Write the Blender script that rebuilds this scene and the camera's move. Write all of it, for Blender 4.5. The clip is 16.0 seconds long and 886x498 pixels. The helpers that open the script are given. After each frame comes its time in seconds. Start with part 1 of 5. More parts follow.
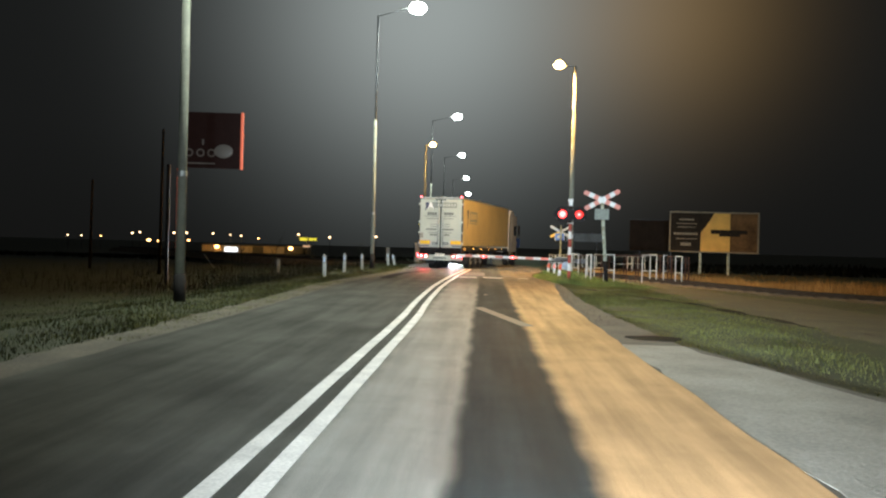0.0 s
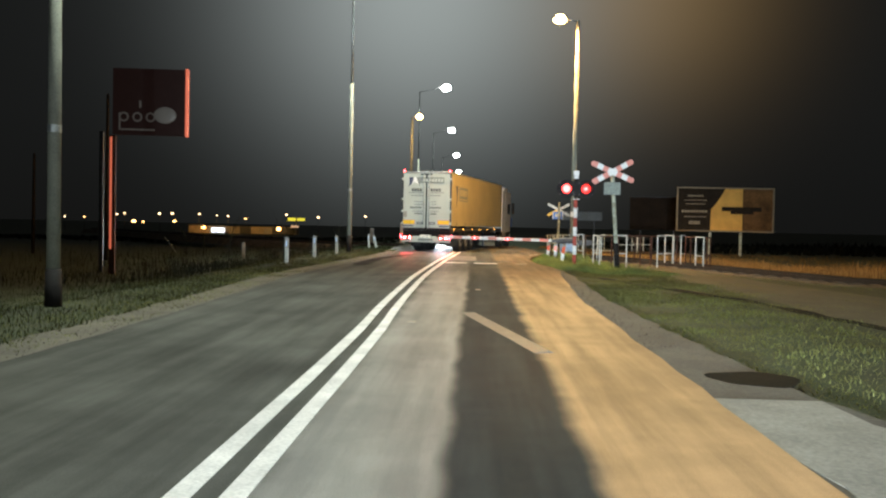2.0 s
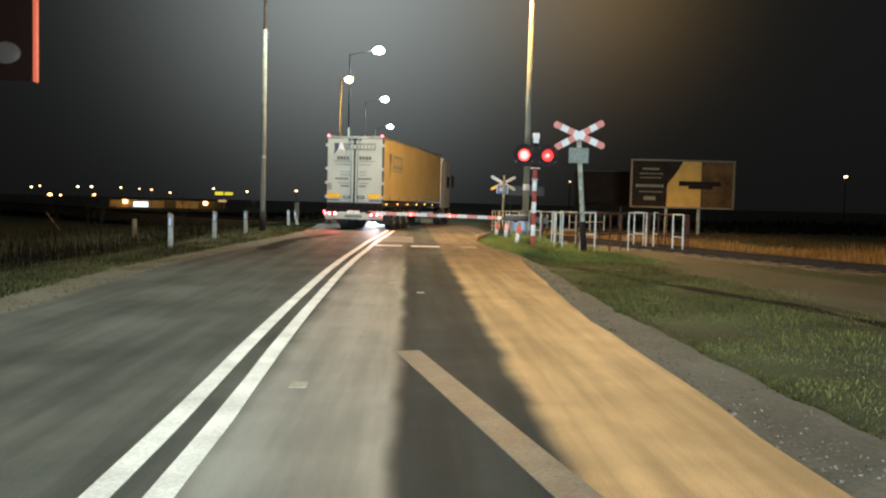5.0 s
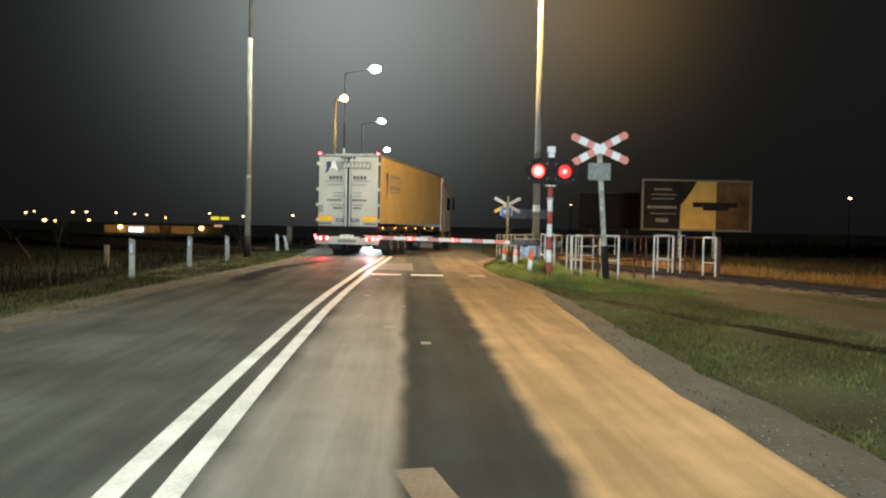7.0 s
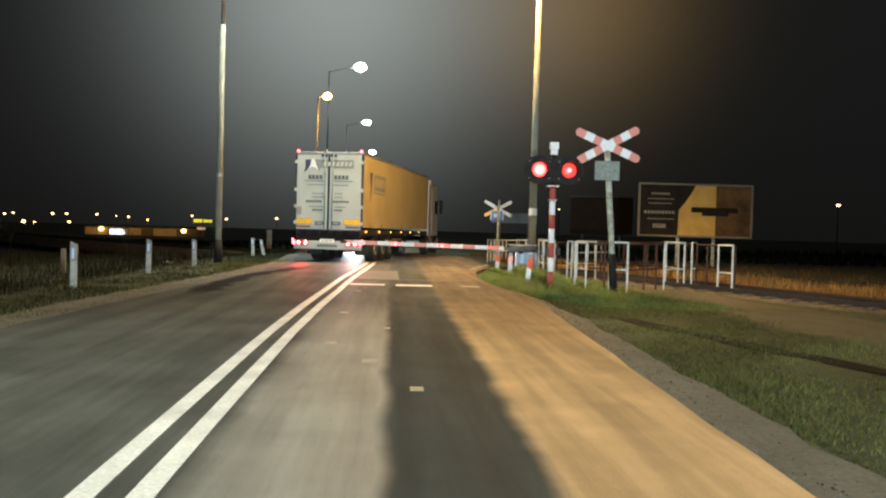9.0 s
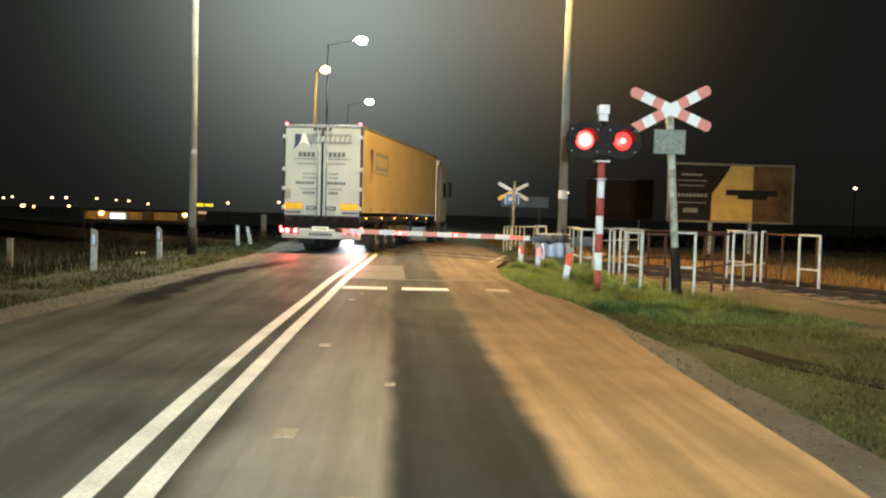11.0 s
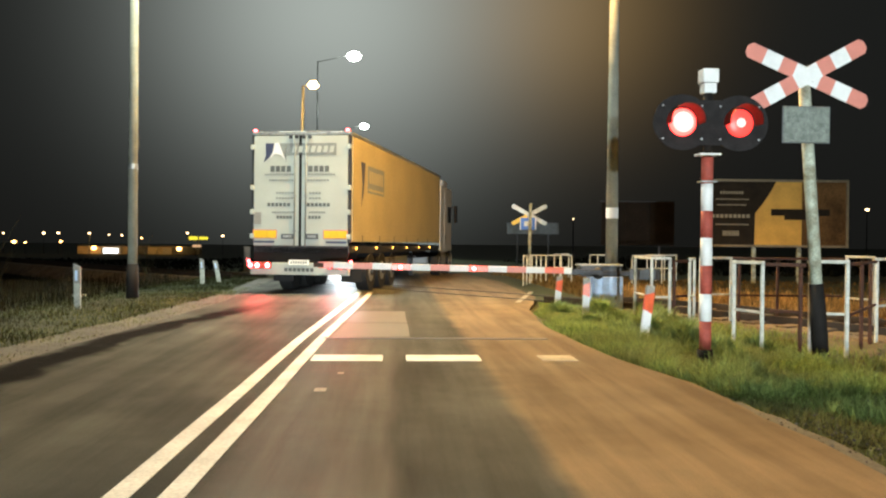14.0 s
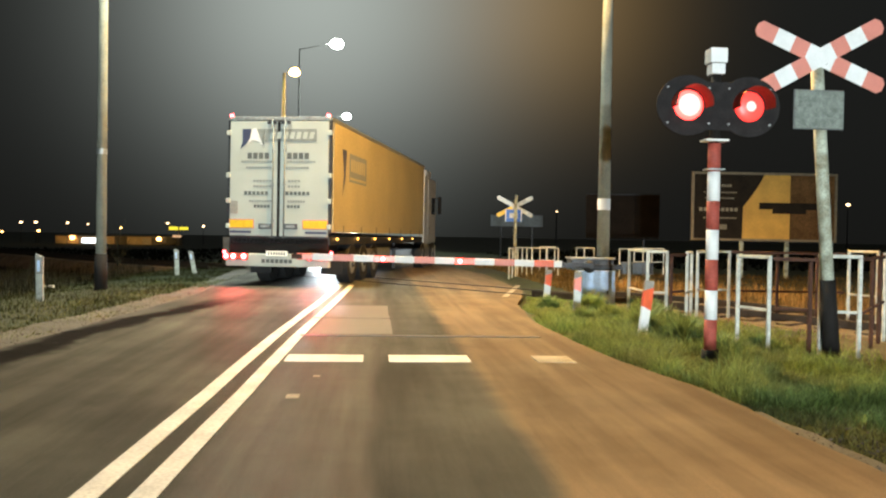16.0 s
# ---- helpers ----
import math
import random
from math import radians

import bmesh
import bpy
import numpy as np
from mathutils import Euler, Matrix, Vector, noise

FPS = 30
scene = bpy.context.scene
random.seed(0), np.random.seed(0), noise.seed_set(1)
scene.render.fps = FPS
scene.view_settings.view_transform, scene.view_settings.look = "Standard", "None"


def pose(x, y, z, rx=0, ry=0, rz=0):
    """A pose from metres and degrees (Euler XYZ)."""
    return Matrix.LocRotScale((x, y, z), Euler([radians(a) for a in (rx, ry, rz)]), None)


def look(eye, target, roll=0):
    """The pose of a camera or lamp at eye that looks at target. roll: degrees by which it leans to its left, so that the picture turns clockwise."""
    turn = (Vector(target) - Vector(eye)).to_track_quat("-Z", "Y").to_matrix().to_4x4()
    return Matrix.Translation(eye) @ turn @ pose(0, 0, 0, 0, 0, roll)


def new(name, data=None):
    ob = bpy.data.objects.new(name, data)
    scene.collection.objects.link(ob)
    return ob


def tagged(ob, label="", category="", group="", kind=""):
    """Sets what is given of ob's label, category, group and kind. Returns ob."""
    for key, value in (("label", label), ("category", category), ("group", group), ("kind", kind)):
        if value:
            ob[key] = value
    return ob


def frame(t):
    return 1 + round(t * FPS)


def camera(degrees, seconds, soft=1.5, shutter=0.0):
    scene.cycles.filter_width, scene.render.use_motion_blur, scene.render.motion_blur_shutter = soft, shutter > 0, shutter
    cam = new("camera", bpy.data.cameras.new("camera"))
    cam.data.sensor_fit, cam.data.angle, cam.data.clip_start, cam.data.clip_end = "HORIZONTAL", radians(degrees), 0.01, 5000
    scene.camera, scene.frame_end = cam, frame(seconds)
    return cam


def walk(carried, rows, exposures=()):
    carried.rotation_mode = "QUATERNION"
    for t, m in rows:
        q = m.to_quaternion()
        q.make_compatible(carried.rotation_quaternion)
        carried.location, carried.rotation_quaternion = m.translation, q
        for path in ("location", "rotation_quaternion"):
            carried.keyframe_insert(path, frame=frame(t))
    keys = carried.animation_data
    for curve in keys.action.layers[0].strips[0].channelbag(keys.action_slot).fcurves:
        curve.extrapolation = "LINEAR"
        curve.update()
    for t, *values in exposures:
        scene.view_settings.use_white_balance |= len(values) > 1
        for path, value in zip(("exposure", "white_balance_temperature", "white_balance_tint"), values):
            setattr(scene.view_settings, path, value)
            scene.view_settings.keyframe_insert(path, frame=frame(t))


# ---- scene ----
cam = camera(55.2, 16.0, 2.2)
PATH = [
    (0, (0.269, -4.861, 1.345), (0.173, -2.864, 1.335), 1.5),
    (0.5, (0.336, -3.359, 1.333), (0.23, -1.362, 1.313), 1.6),
    (1, (0.351, -2.065, 1.365), (0.243, -0.068, 1.334), 1.3),
    (1.5, (0.321, -0.93, 1.381), (0.223, 1.068, 1.34), 1.2),
    (2, (0.262, 0.316, 1.38), (0.188, 2.314, 1.322), 1.2),
    (2.5, (0.235, 1.322, 1.376), (0.187, 3.32, 1.301), 1.1),
    (3, (0.224, 2.42, 1.394), (0.203, 4.418, 1.3), 1.3),
    (3.5, (0.239, 3.436, 1.352), (0.247, 5.433, 1.248), 1.4),
    (4, (0.225, 4.416, 1.357), (0.276, 6.412, 1.24), 1.5),
    (6.5, (0.08, 8.451, 1.301), (0.173, 10.448, 1.224), 1.4),
    (7, (0.117, 9.187, 1.297), (0.205, 11.184, 1.241), 1.2),
    (7.5, (0.086, 9.8, 1.294), (0.176, 11.798, 1.255), 1.3),
    (8, (0.08, 10.427, 1.296), (0.177, 12.424, 1.271), 1.5),
    (8.5, (0.097, 10.952, 1.294), (0.204, 12.949, 1.268), 1.6),
    (9, (0.12, 11.63, 1.291), (0.243, 13.626, 1.246), 1.6),
    (11.5, (0.102, 17.099, 1.36), (0.212, 19.094, 1.276), 1.4),
    (12, (0.115, 18.122, 1.347), (0.228, 20.118, 1.289), 0.8),
    (12.5, (0.102, 19.145, 1.321), (0.211, 21.141, 1.283), 0.8),
    (13, (0.099, 20.066, 1.341), (0.208, 22.062, 1.315), 0.6),
    (13.5, (0.096, 20.834, 1.313), (0.211, 22.83, 1.298), 0.5),
    (14, (0.097, 21.519, 1.292), (0.216, 23.515, 1.278), 0.6),
    (14.5, (0.094, 21.999, 1.296), (0.22, 23.995, 1.276), 0.6),
    (15, (0.089, 22.261, 1.283), (0.229, 24.256, 1.258), 0.8),
    (15.5, (0.097, 22.319, 1.288), (0.252, 24.313, 1.258), 0.9),
    (16, (0.097, 22.305, 1.274), (0.258, 24.298, 1.242), 1.0),
]
EXPOSURES = [(0, 0.05, 6500, 10), (3, 0.03, 6500, 10), (4, -0.06, 6500, 10), (7, -0.06, 6550, 10), (9, -0.04, 6650, 9), (11.5, 0.24, 6800, 7), (16, 0.36, 6800, 7)]
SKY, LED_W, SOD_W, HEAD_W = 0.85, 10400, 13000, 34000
TAIL_W, CAR_W = 300, 3500
GLOW, GLOW_WAY = (0.355, 0.395, 0.385, 1), (-0.068, 0.960, 0.270)  # glow lobe added to the sky colour over the lit road, for haze and flare
WARM, WARM_WAY = (0.150, 0.088, 0.026, 1), (0.190, 0.945, 0.265)  # warm lobe added to the sky colour near the orange lamps, for flare and haze
walk(cam, [(t, look(eye, target, roll)) for t, eye, target, roll in PATH], EXPOSURES)

# ---- world and lamps ----
world = bpy.data.worlds.new("night_sky")
scene.world = world
world.use_nodes = True
wn, wl = world.node_tree.nodes, world.node_tree.links
wn.clear()
w_out, w_bg = wn.new("ShaderNodeOutputWorld"), wn.new("ShaderNodeBackground")
w_co, w_sep, w_ramp = wn.new("ShaderNodeTexCoord"), wn.new("ShaderNodeSeparateXYZ"), wn.new("ShaderNodeValToRGB")
wl.new(w_co.outputs["Generated"], w_sep.inputs[0])
wl.new(w_sep.outputs["Z"], w_ramp.inputs[0])
w_dot, w_pow, w_add = wn.new("ShaderNodeVectorMath"), wn.new("ShaderNodeMath"), wn.new("ShaderNodeMix")
w_dot.operation, w_dot.inputs[1].default_value = "DOT_PRODUCT", GLOW_WAY
w_pow.operation, w_pow.inputs[1].default_value, w_pow.use_clamp = "POWER", 60.0, True
w_add.data_type, w_add.blend_type = "RGBA", "ADD"
wl.new(w_co.outputs["Generated"], w_dot.inputs[0])
wl.new(w_dot.outputs["Value"], w_pow.inputs[0])
wl.new(w_pow.outputs[0], w_add.inputs[0])
wl.new(w_ramp.outputs[0], w_add.inputs[6])
w_add.inputs[7].default_value = GLOW
w_dot2, w_pow2, w_add2 = wn.new("ShaderNodeVectorMath"), wn.new("ShaderNodeMath"), wn.new("ShaderNodeMix")
w_dot2.operation, w_dot2.inputs[1].default_value = "DOT_PRODUCT", WARM_WAY
w_pow2.operation, w_pow2.inputs[1].default_value, w_pow2.use_clamp = "POWER", 140.0, True
w_add2.data_type, w_add2.blend_type = "RGBA", "ADD"
wl.new(w_co.outputs["Generated"], w_dot2.inputs[0])
wl.new(w_dot2.outputs["Value"], w_pow2.inputs[0])
wl.new(w_pow2.outputs[0], w_add2.inputs[0])
wl.new(w_add.outputs[2], w_add2.inputs[6])
w_add2.inputs[7].default_value = WARM
wl.new(w_add2.outputs[2], w_bg.inputs[0])
wl.new(w_bg.outputs[0], w_out.inputs[0])
el = w_ramp.color_ramp.elements
el[0].position, el[0].color = 0.0, (0.0080, 0.0082, 0.0078, 1)
el[1].position, el[1].color = 0.55, (0.0125, 0.0138, 0.0135, 1)
mid = el.new(0.12)
mid.color = (0.0100, 0.0105, 0.0102, 1)
w_bg.inputs[1].default_value = SKY

LED, SODIUM, XENON = (0.88, 1.0, 0.91), (1.0, 0.565, 0.165), (0.80, 0.92, 1.0)


def spot(name, eye, target, watts, colour, degrees, blend, radius):
    data = bpy.data.lights.new(name, "SPOT")
    data.energy, data.color, data.spot_size, data.spot_blend, data.shadow_soft_size = watts, colour, radians(degrees), blend, radius
    ob = new(name, data)
    ob.matrix_world = look(eye, target)
    return ob


# ---- materials ----
def mat(name, colour, rough=0.6, metal=0.0, vary=0.25, scale=6.0, fine=60.0, bump=0.15, emit=None, power=0.0, coat=0.0, island=False, spec=0.5, dark=None, coord="Object"):
    """A surface with stains at one scale and grain at a finer one."""
    m = bpy.data.materials.new(name)
    m.use_nodes = True
    n, l = m.node_tree.nodes, m.node_tree.links
    p = n["Principled BSDF"]
    p.inputs["Roughness"].default_value, p.inputs["Metallic"].default_value = rough, metal
    p.inputs["Specular IOR Level"].default_value = spec
    p.inputs["Coat Weight"].default_value = coat
    p.inputs["Coat Roughness"].default_value = 0.08
    if emit:
        p.inputs["Emission Color"].default_value, p.inputs["Emission Strength"].default_value = (*emit, 1), power
    co = n.new("ShaderNodeTexCoord")
    a, b = n.new("ShaderNodeTexNoise"), n.new("ShaderNodeTexNoise")
    for node, s, d in ((a, scale, 5.0), (b, fine, 3.0)):
        node.inputs["Scale"].default_value, node.inputs["Detail"].default_value = s, d
        l.new(co.outputs[coord], node.inputs["Vector"])
    mix = n.new("ShaderNodeMix")
    mix.data_type = "RGBA"
    low = dark or tuple(c * (1 - vary) for c in colour)
    mix.inputs[6].default_value, mix.inputs[7].default_value = (*low, 1), (*(min(1, c * (1 + vary * 0.6)) for c in colour), 1)
    ramp = n.new("ShaderNodeMapRange")
    ramp.inputs[1].default_value, ramp.inputs[2].default_value = 0.33, 0.67
    l.new(a.outputs[0], ramp.inputs[0])
    l.new(ramp.outputs[0], mix.inputs[0])
    mul = n.new("ShaderNodeMix")
    mul.data_type, mul.blend_type = "RGBA", "MULTIPLY"
    mul.inputs[0].default_value = 1.0
    tone = n.new("ShaderNodeMapRange")
    tone.inputs[1].default_value, tone.inputs[2].default_value = 0.3, 0.7
    tone.inputs[3].default_value, tone.inputs[4].default_value = 1 - vary, 1.0 + vary * 0.4
    l.new(b.outputs[0], tone.inputs[0])
    l.new(mix.outputs[2], mul.inputs[6])
    l.new(tone.outputs[0], mul.inputs[7])
    last = mul.outputs[2]
    if island:
        geo, hue, rnd = n.new("ShaderNodeNewGeometry"), n.new("ShaderNodeHueSaturation"), n.new("ShaderNodeMapRange")
        rnd.inputs[3].default_value, rnd.inputs[4].default_value = 0.45, 1.35
        l.new(geo.outputs["Random Per Island"], rnd.inputs[0])
        l.new(rnd.outputs[0], hue.inputs["Value"])
        l.new(last, hue.inputs["Color"])
        last = hue.outputs[0]
    l.new(last, p.inputs["Base Color"])
    rr = n.new("ShaderNodeMapRange")
    rr.inputs[3].default_value, rr.inputs[4].default_value = max(0.02, rough * 0.8), min(1, rough * 1.2)
    l.new(a.outputs[0], rr.inputs[0])
    l.new(rr.outputs[0], p.inputs["Roughness"])
    if bump:
        bp = n.new("ShaderNodeBump")
        bp.inputs["Strength"].default_value, bp.inputs["Distance"].default_value = bump, 0.01
        l.new(b.outputs[0], bp.inputs["Height"])
        l.new(bp.outputs[0], p.inputs["Normal"])
    return m




def leafy(m, share=0.45):
    """Lets light through thin leaves, as living grass does."""
    n, l = m.node_tree.nodes, m.node_tree.links
    p, out = n["Principled BSDF"], n["Material Output"]
    tr, mix = n.new("ShaderNodeBsdfTranslucent"), n.new("ShaderNodeMixShader")
    l.new(p.inputs["Base Color"].links[0].from_socket, tr.inputs["Color"])
    mix.inputs[0].default_value = share
    l.new(p.outputs[0], mix.inputs[1])
    l.new(tr.outputs[0], mix.inputs[2])
    l.new(mix.outputs[0], out.inputs["Surface"])
    return m


def road_surface():
    """Worn asphalt whose lanes differ: pale beside the centre line, a dark band, a dusty edge tinted with lamp light, a
    damp streak.
    """
    m = mat("worn_asphalt", (0.096, 0.096, 0.084), 0.62, 0, 0.30, 0.55, 120, 0.28, spec=0.10)
    n, l = m.node_tree.nodes, m.node_tree.links
    p = n["Principled BSDF"]
    base = p.inputs["Base Color"].links[0].from_socket
    tone = [k for k in n if k.type == "MAP_RANGE" and k.outputs[0].links and k.outputs[0].links[0].to_node.type == "MIX"][1].outputs[0]
    co, sep, nz = n.new("ShaderNodeTexCoord"), n.new("ShaderNodeSeparateXYZ"), n.new("ShaderNodeTexNoise")
    nz.inputs["Scale"].default_value, nz.inputs["Detail"].default_value = 0.9, 5
    l.new(co.outputs["Object"], sep.inputs[0])
    l.new(co.outputs["Object"], nz.inputs["Vector"])

    def calc(op, a, b=None):
        k = n.new("ShaderNodeMath")
        k.operation = op
        for s, v in zip(k.inputs, (a, b)):
            if v is None:
                continue
            if isinstance(v, (int, float)):
                s.default_value = v
            else:
                l.new(v, s)
        return k.outputs[0]

    def ramp(v, a, b, lo=0.0, hi=1.0):
        k = n.new("ShaderNodeMapRange")
        k.interpolation_type = "SMOOTHSTEP"
        for s, q in zip(k.inputs[1:5], (a, b, lo, hi)):
            s.default_value = q
        l.new(v, k.inputs[0])
        return k.outputs[0]

    def over(under, colour, fac):
        k = n.new("ShaderNodeMix")
        k.data_type = "RGBA"
        l.new(fac, k.inputs[0])
        l.new(under, k.inputs[6])
        t = n.new("ShaderNodeMix")
        t.data_type, t.blend_type = "RGBA", "MULTIPLY"
        t.inputs[0].default_value = 1.0
        t.inputs[6].default_value = (*colour, 1)
        l.new(tone, t.inputs[7])
        l.new(t.outputs[2], k.inputs[7])
        return k.outputs[2]

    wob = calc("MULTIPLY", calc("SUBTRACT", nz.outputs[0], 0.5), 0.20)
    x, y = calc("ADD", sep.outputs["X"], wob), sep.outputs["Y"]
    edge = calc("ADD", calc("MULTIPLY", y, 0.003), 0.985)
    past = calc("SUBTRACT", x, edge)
    # pale and dark bands fade ahead, a change of lighting angle put into colour
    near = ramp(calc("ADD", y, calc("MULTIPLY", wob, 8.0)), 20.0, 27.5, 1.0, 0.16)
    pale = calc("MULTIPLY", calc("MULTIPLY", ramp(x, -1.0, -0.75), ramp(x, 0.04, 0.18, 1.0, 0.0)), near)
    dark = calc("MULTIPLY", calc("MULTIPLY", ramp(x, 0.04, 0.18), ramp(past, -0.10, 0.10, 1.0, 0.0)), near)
    # dusty edge; sodium light is put into its orange, lighting angle into its fade
    lit_dust = calc("MULTIPLY", calc("MULTIPLY", ramp(past, -0.10, 0.10), ramp(sep.outputs["X"], 4.2, 4.6, 1.0, 0.0)), ramp(y, 19.0, 30.0, 1.0, 0.22))
    # a long damp streak by the far edge, broken and uneven
    bl = n.new("ShaderNodeTexNoise")
    bl.inputs["Scale"].default_value, bl.inputs["Detail"].default_value, bl.inputs["Roughness"].default_value = 0.9, 6, 0.65
    l.new(co.outputs["Object"], bl.inputs["Vector"])
    blot = calc("MULTIPLY", calc("SUBTRACT", bl.outputs[0], 0.5), 0.9)
    off = calc("ABSOLUTE", calc("SUBTRACT", calc("ADD", sep.outputs["X"], blot), calc("ADD", calc("MULTIPLY", calc("MAXIMUM", calc("SUBTRACT", y, 33.0), 0.0), 0.155), -3.5)))
    patchy = calc("MULTIPLY", ramp(bl.outputs[0], 0.30, 0.42), calc("MULTIPLY", ramp(y, 26.5, 28.5), ramp(y, 37.0, 40.0, 1.0, 0.0)))
    streak = calc("MULTIPLY", ramp(off, 0.14, 0.36, 1.0, 0.0), patchy)
    # dirt and polish drawn out along the wheel tracks
    mp, st = n.new("ShaderNodeMapping"), n.new("ShaderNodeTexNoise")
    mp.inputs["Scale"].default_value = (3.2, 0.16, 1.0)
    st.inputs["Scale"].default_value, st.inputs["Detail"].default_value, st.inputs["Roughness"].default_value = 1.0, 6, 0.6
    l.new(co.outputs["Object"], mp.inputs["Vector"])
    l.new(mp.outputs[0], st.inputs["Vector"])
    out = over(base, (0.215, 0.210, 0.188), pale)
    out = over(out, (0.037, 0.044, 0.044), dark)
    out = over(out, (0.470, 0.292, 0.150), lit_dust)
    wear = n.new("ShaderNodeMix")
    wear.data_type, wear.blend_type = "RGBA", "MULTIPLY"
    wear.inputs[0].default_value = 1.0
    l.new(out, wear.inputs[6])
    l.new(calc("MULTIPLY", ramp(st.outputs[0], 0.3, 0.7, 0.74, 1.2), ramp(bl.outputs[0], 0.3, 0.7, 0.86, 1.12)), wear.inputs[7])
    out = over(wear.outputs[2], (0.012, 0.010, 0.008), streak)
    l.new(out, p.inputs["Base Color"])
    # the pale band beside the centre line keeps some gloss, the rest almost none
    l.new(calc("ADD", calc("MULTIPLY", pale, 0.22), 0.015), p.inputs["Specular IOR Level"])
    return m


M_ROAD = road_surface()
M_PATCH = mat("patched_asphalt", (0.116, 0.113, 0.096), 0.6, 0, 0.25, 1.2, 50, 0.5)
M_FAINT = mat("faint_old_paint", (0.118, 0.112, 0.098), 0.6, 0, 0.35, 3, 40, 0.3)
M_TAR = mat("tar_joint", (0.02, 0.019, 0.018), 0.45, 0, 0.2, 5, 40, 0.3)
M_GRAVEL = mat("gravel_verge", (0.098, 0.088, 0.070), 0.9, 0, 0.35, 1.3, 28, 0.8)
M_APRON = mat("pale_gravel", (0.250, 0.235, 0.200), 0.9, 0, 0.25, 1.1, 30, 0.6)
M_PATH = mat("trodden_earth", (0.082, 0.072, 0.043), 0.9, 0, 0.35, 0.9, 22, 0.8)
M_SOIL = mat("grassy_soil", (0.036, 0.048, 0.017), 0.95, 0, 0.4, 0.6, 14, 0.8, dark=(0.024, 0.028, 0.011))
M_MUD_SHADE = mat("dark_mud_shade", (0.011, 0.010, 0.007), 0.9, 0, 0.3, 3, 25, 0.8, spec=0.1)
M_GRASS = leafy(mat("green_grass", (0.195, 0.285, 0.090), 0.7, 0, 0.3, 0.9, 30, 0, island=True, spec=0.3, dark=(0.165, 0.205, 0.075)))
M_HERB = leafy(mat("leafy_weeds", (0.20, 0.29, 0.11), 0.65, 0, 0.3, 2.0, 30, 0, island=True, spec=0.35))
M_WEED = leafy(mat("field_grass", (0.048, 0.054, 0.019), 0.85, 0, 0.3, 0.6, 30, 0, island=True, spec=0.2), 0.3)
M_TRAMPLED = leafy(mat("trampled_grass", (0.150, 0.160, 0.056), 0.85, 0, 0.3, 0.6, 30, 0, island=True, spec=0.2), 0.3)
M_DRY = leafy(mat("dry_grass", (0.48, 0.285, 0.105), 0.85, 0, 0.3, 0.6, 30, 0, island=True, spec=0.2), 0.3)
M_SHRUB = mat("dark_shrub", (0.018, 0.018, 0.010), 0.9, 0, 0.3, 1, 10, 0, island=True, spec=0.2)
M_LINE = mat("road_paint", (0.72, 0.70, 0.66), 0.6, 0, 0.22, 2.2, 40, 0.3)
M_LINE_OLD = mat("worn_road_paint", (0.30, 0.27, 0.21), 0.65, 0, 0.4, 3.0, 40, 0.3)
M_WHITE = mat("white_paint", (0.74, 0.75, 0.74), 0.7, 0, 0.08, 5, 60, 0.08)
M_RED = mat("red_paint", (0.37, 0.070, 0.048), 0.75, 0, 0.25, 6, 40, 0.12)
M_REDREF = mat("red_reflector", (0.80, 0.13, 0.05), 0.35, 0, 0.15, 8, 60, 0.1)
M_PINK = mat("faded_red_sheeting", (0.62, 0.22, 0.17), 0.5, 0, 0.07, 6, 60, 0.05)
M_BLACK = mat("black_paint", (0.014, 0.012, 0.011), 0.8, 0, 0.3, 8, 60, 0.2, spec=0.2)
M_MATT = mat("matt_black_board", (0.024, 0.022, 0.022), 0.9, 0, 0.3, 8, 60, 0.1, spec=0.12)
# faint red emission added to lift the panel against the sky
M_PANEL = mat("dark_sign_panel", (0.018, 0.012, 0.011), 0.8, 0, 0.3, 2, 30, 0.1, spec=0.15, emit=(0.36, 0.17, 0.15), power=0.018)
M_EARTH = mat("bare_earth", (0.112, 0.100, 0.076), 0.9, 0, 0.35, 1.3, 28, 0.8)
M_RAIL = mat("dull_brown_rail", (0.045, 0.030, 0.020), 0.7, 0.3, 0.3, 8, 60, 0.2)
M_OLDWHITE = mat("weathered_white_plastic", (0.40, 0.41, 0.36), 0.7, 0, 0.3, 7, 60, 0.1)
M_STONE = mat("loose_stone", (0.125, 0.112, 0.090), 0.9, 0, 0.4, 3, 40, 0, island=True, spec=0.2)
M_FENCE = mat("worn_white_fence_paint", (0.57, 0.58, 0.53), 0.7, 0, 0.28, 7, 60, 0.15)
M_RUBBER = mat("tyre_rubber", (0.014, 0.014, 0.014), 0.8, 0, 0.3, 8, 60, 0.3)
M_RUST = mat("rusty_steel", (0.075, 0.028, 0.015), 0.8, 0.2, 0.4, 8, 60, 0.4)
M_ZINC = mat("galvanised_steel", (0.42, 0.44, 0.43), 0.45, 0.7, 0.3, 9, 70, 0.2)
M_STEEL = mat("dark_steel", (0.06, 0.06, 0.065), 0.5, 0.6, 0.3, 9, 70, 0.2)
M_CONC = mat("concrete", (0.30, 0.29, 0.26), 0.85, 0, 0.25, 3, 40, 0.4)
M_POLE = mat("concrete_pole", (0.23, 0.235, 0.19), 0.8, 0, 0.25, 2, 40, 0.35)
M_WOODP = mat("peeling_post_paint", (0.42, 0.46, 0.38), 0.75, 0, 0.35, 6, 50, 0.35, dark=(0.22, 0.21, 0.14))
M_FROST = mat("dull_frosted_plate", (0.21, 0.24, 0.21), 0.6, 0.3, 0.35, 14, 60, 0.2)
M_STRAW = leafy(mat("straw_grass", (0.21, 0.14, 0.055), 0.85, 0, 0.3, 0.6, 30, 0, island=True, spec=0.2), 0.3)
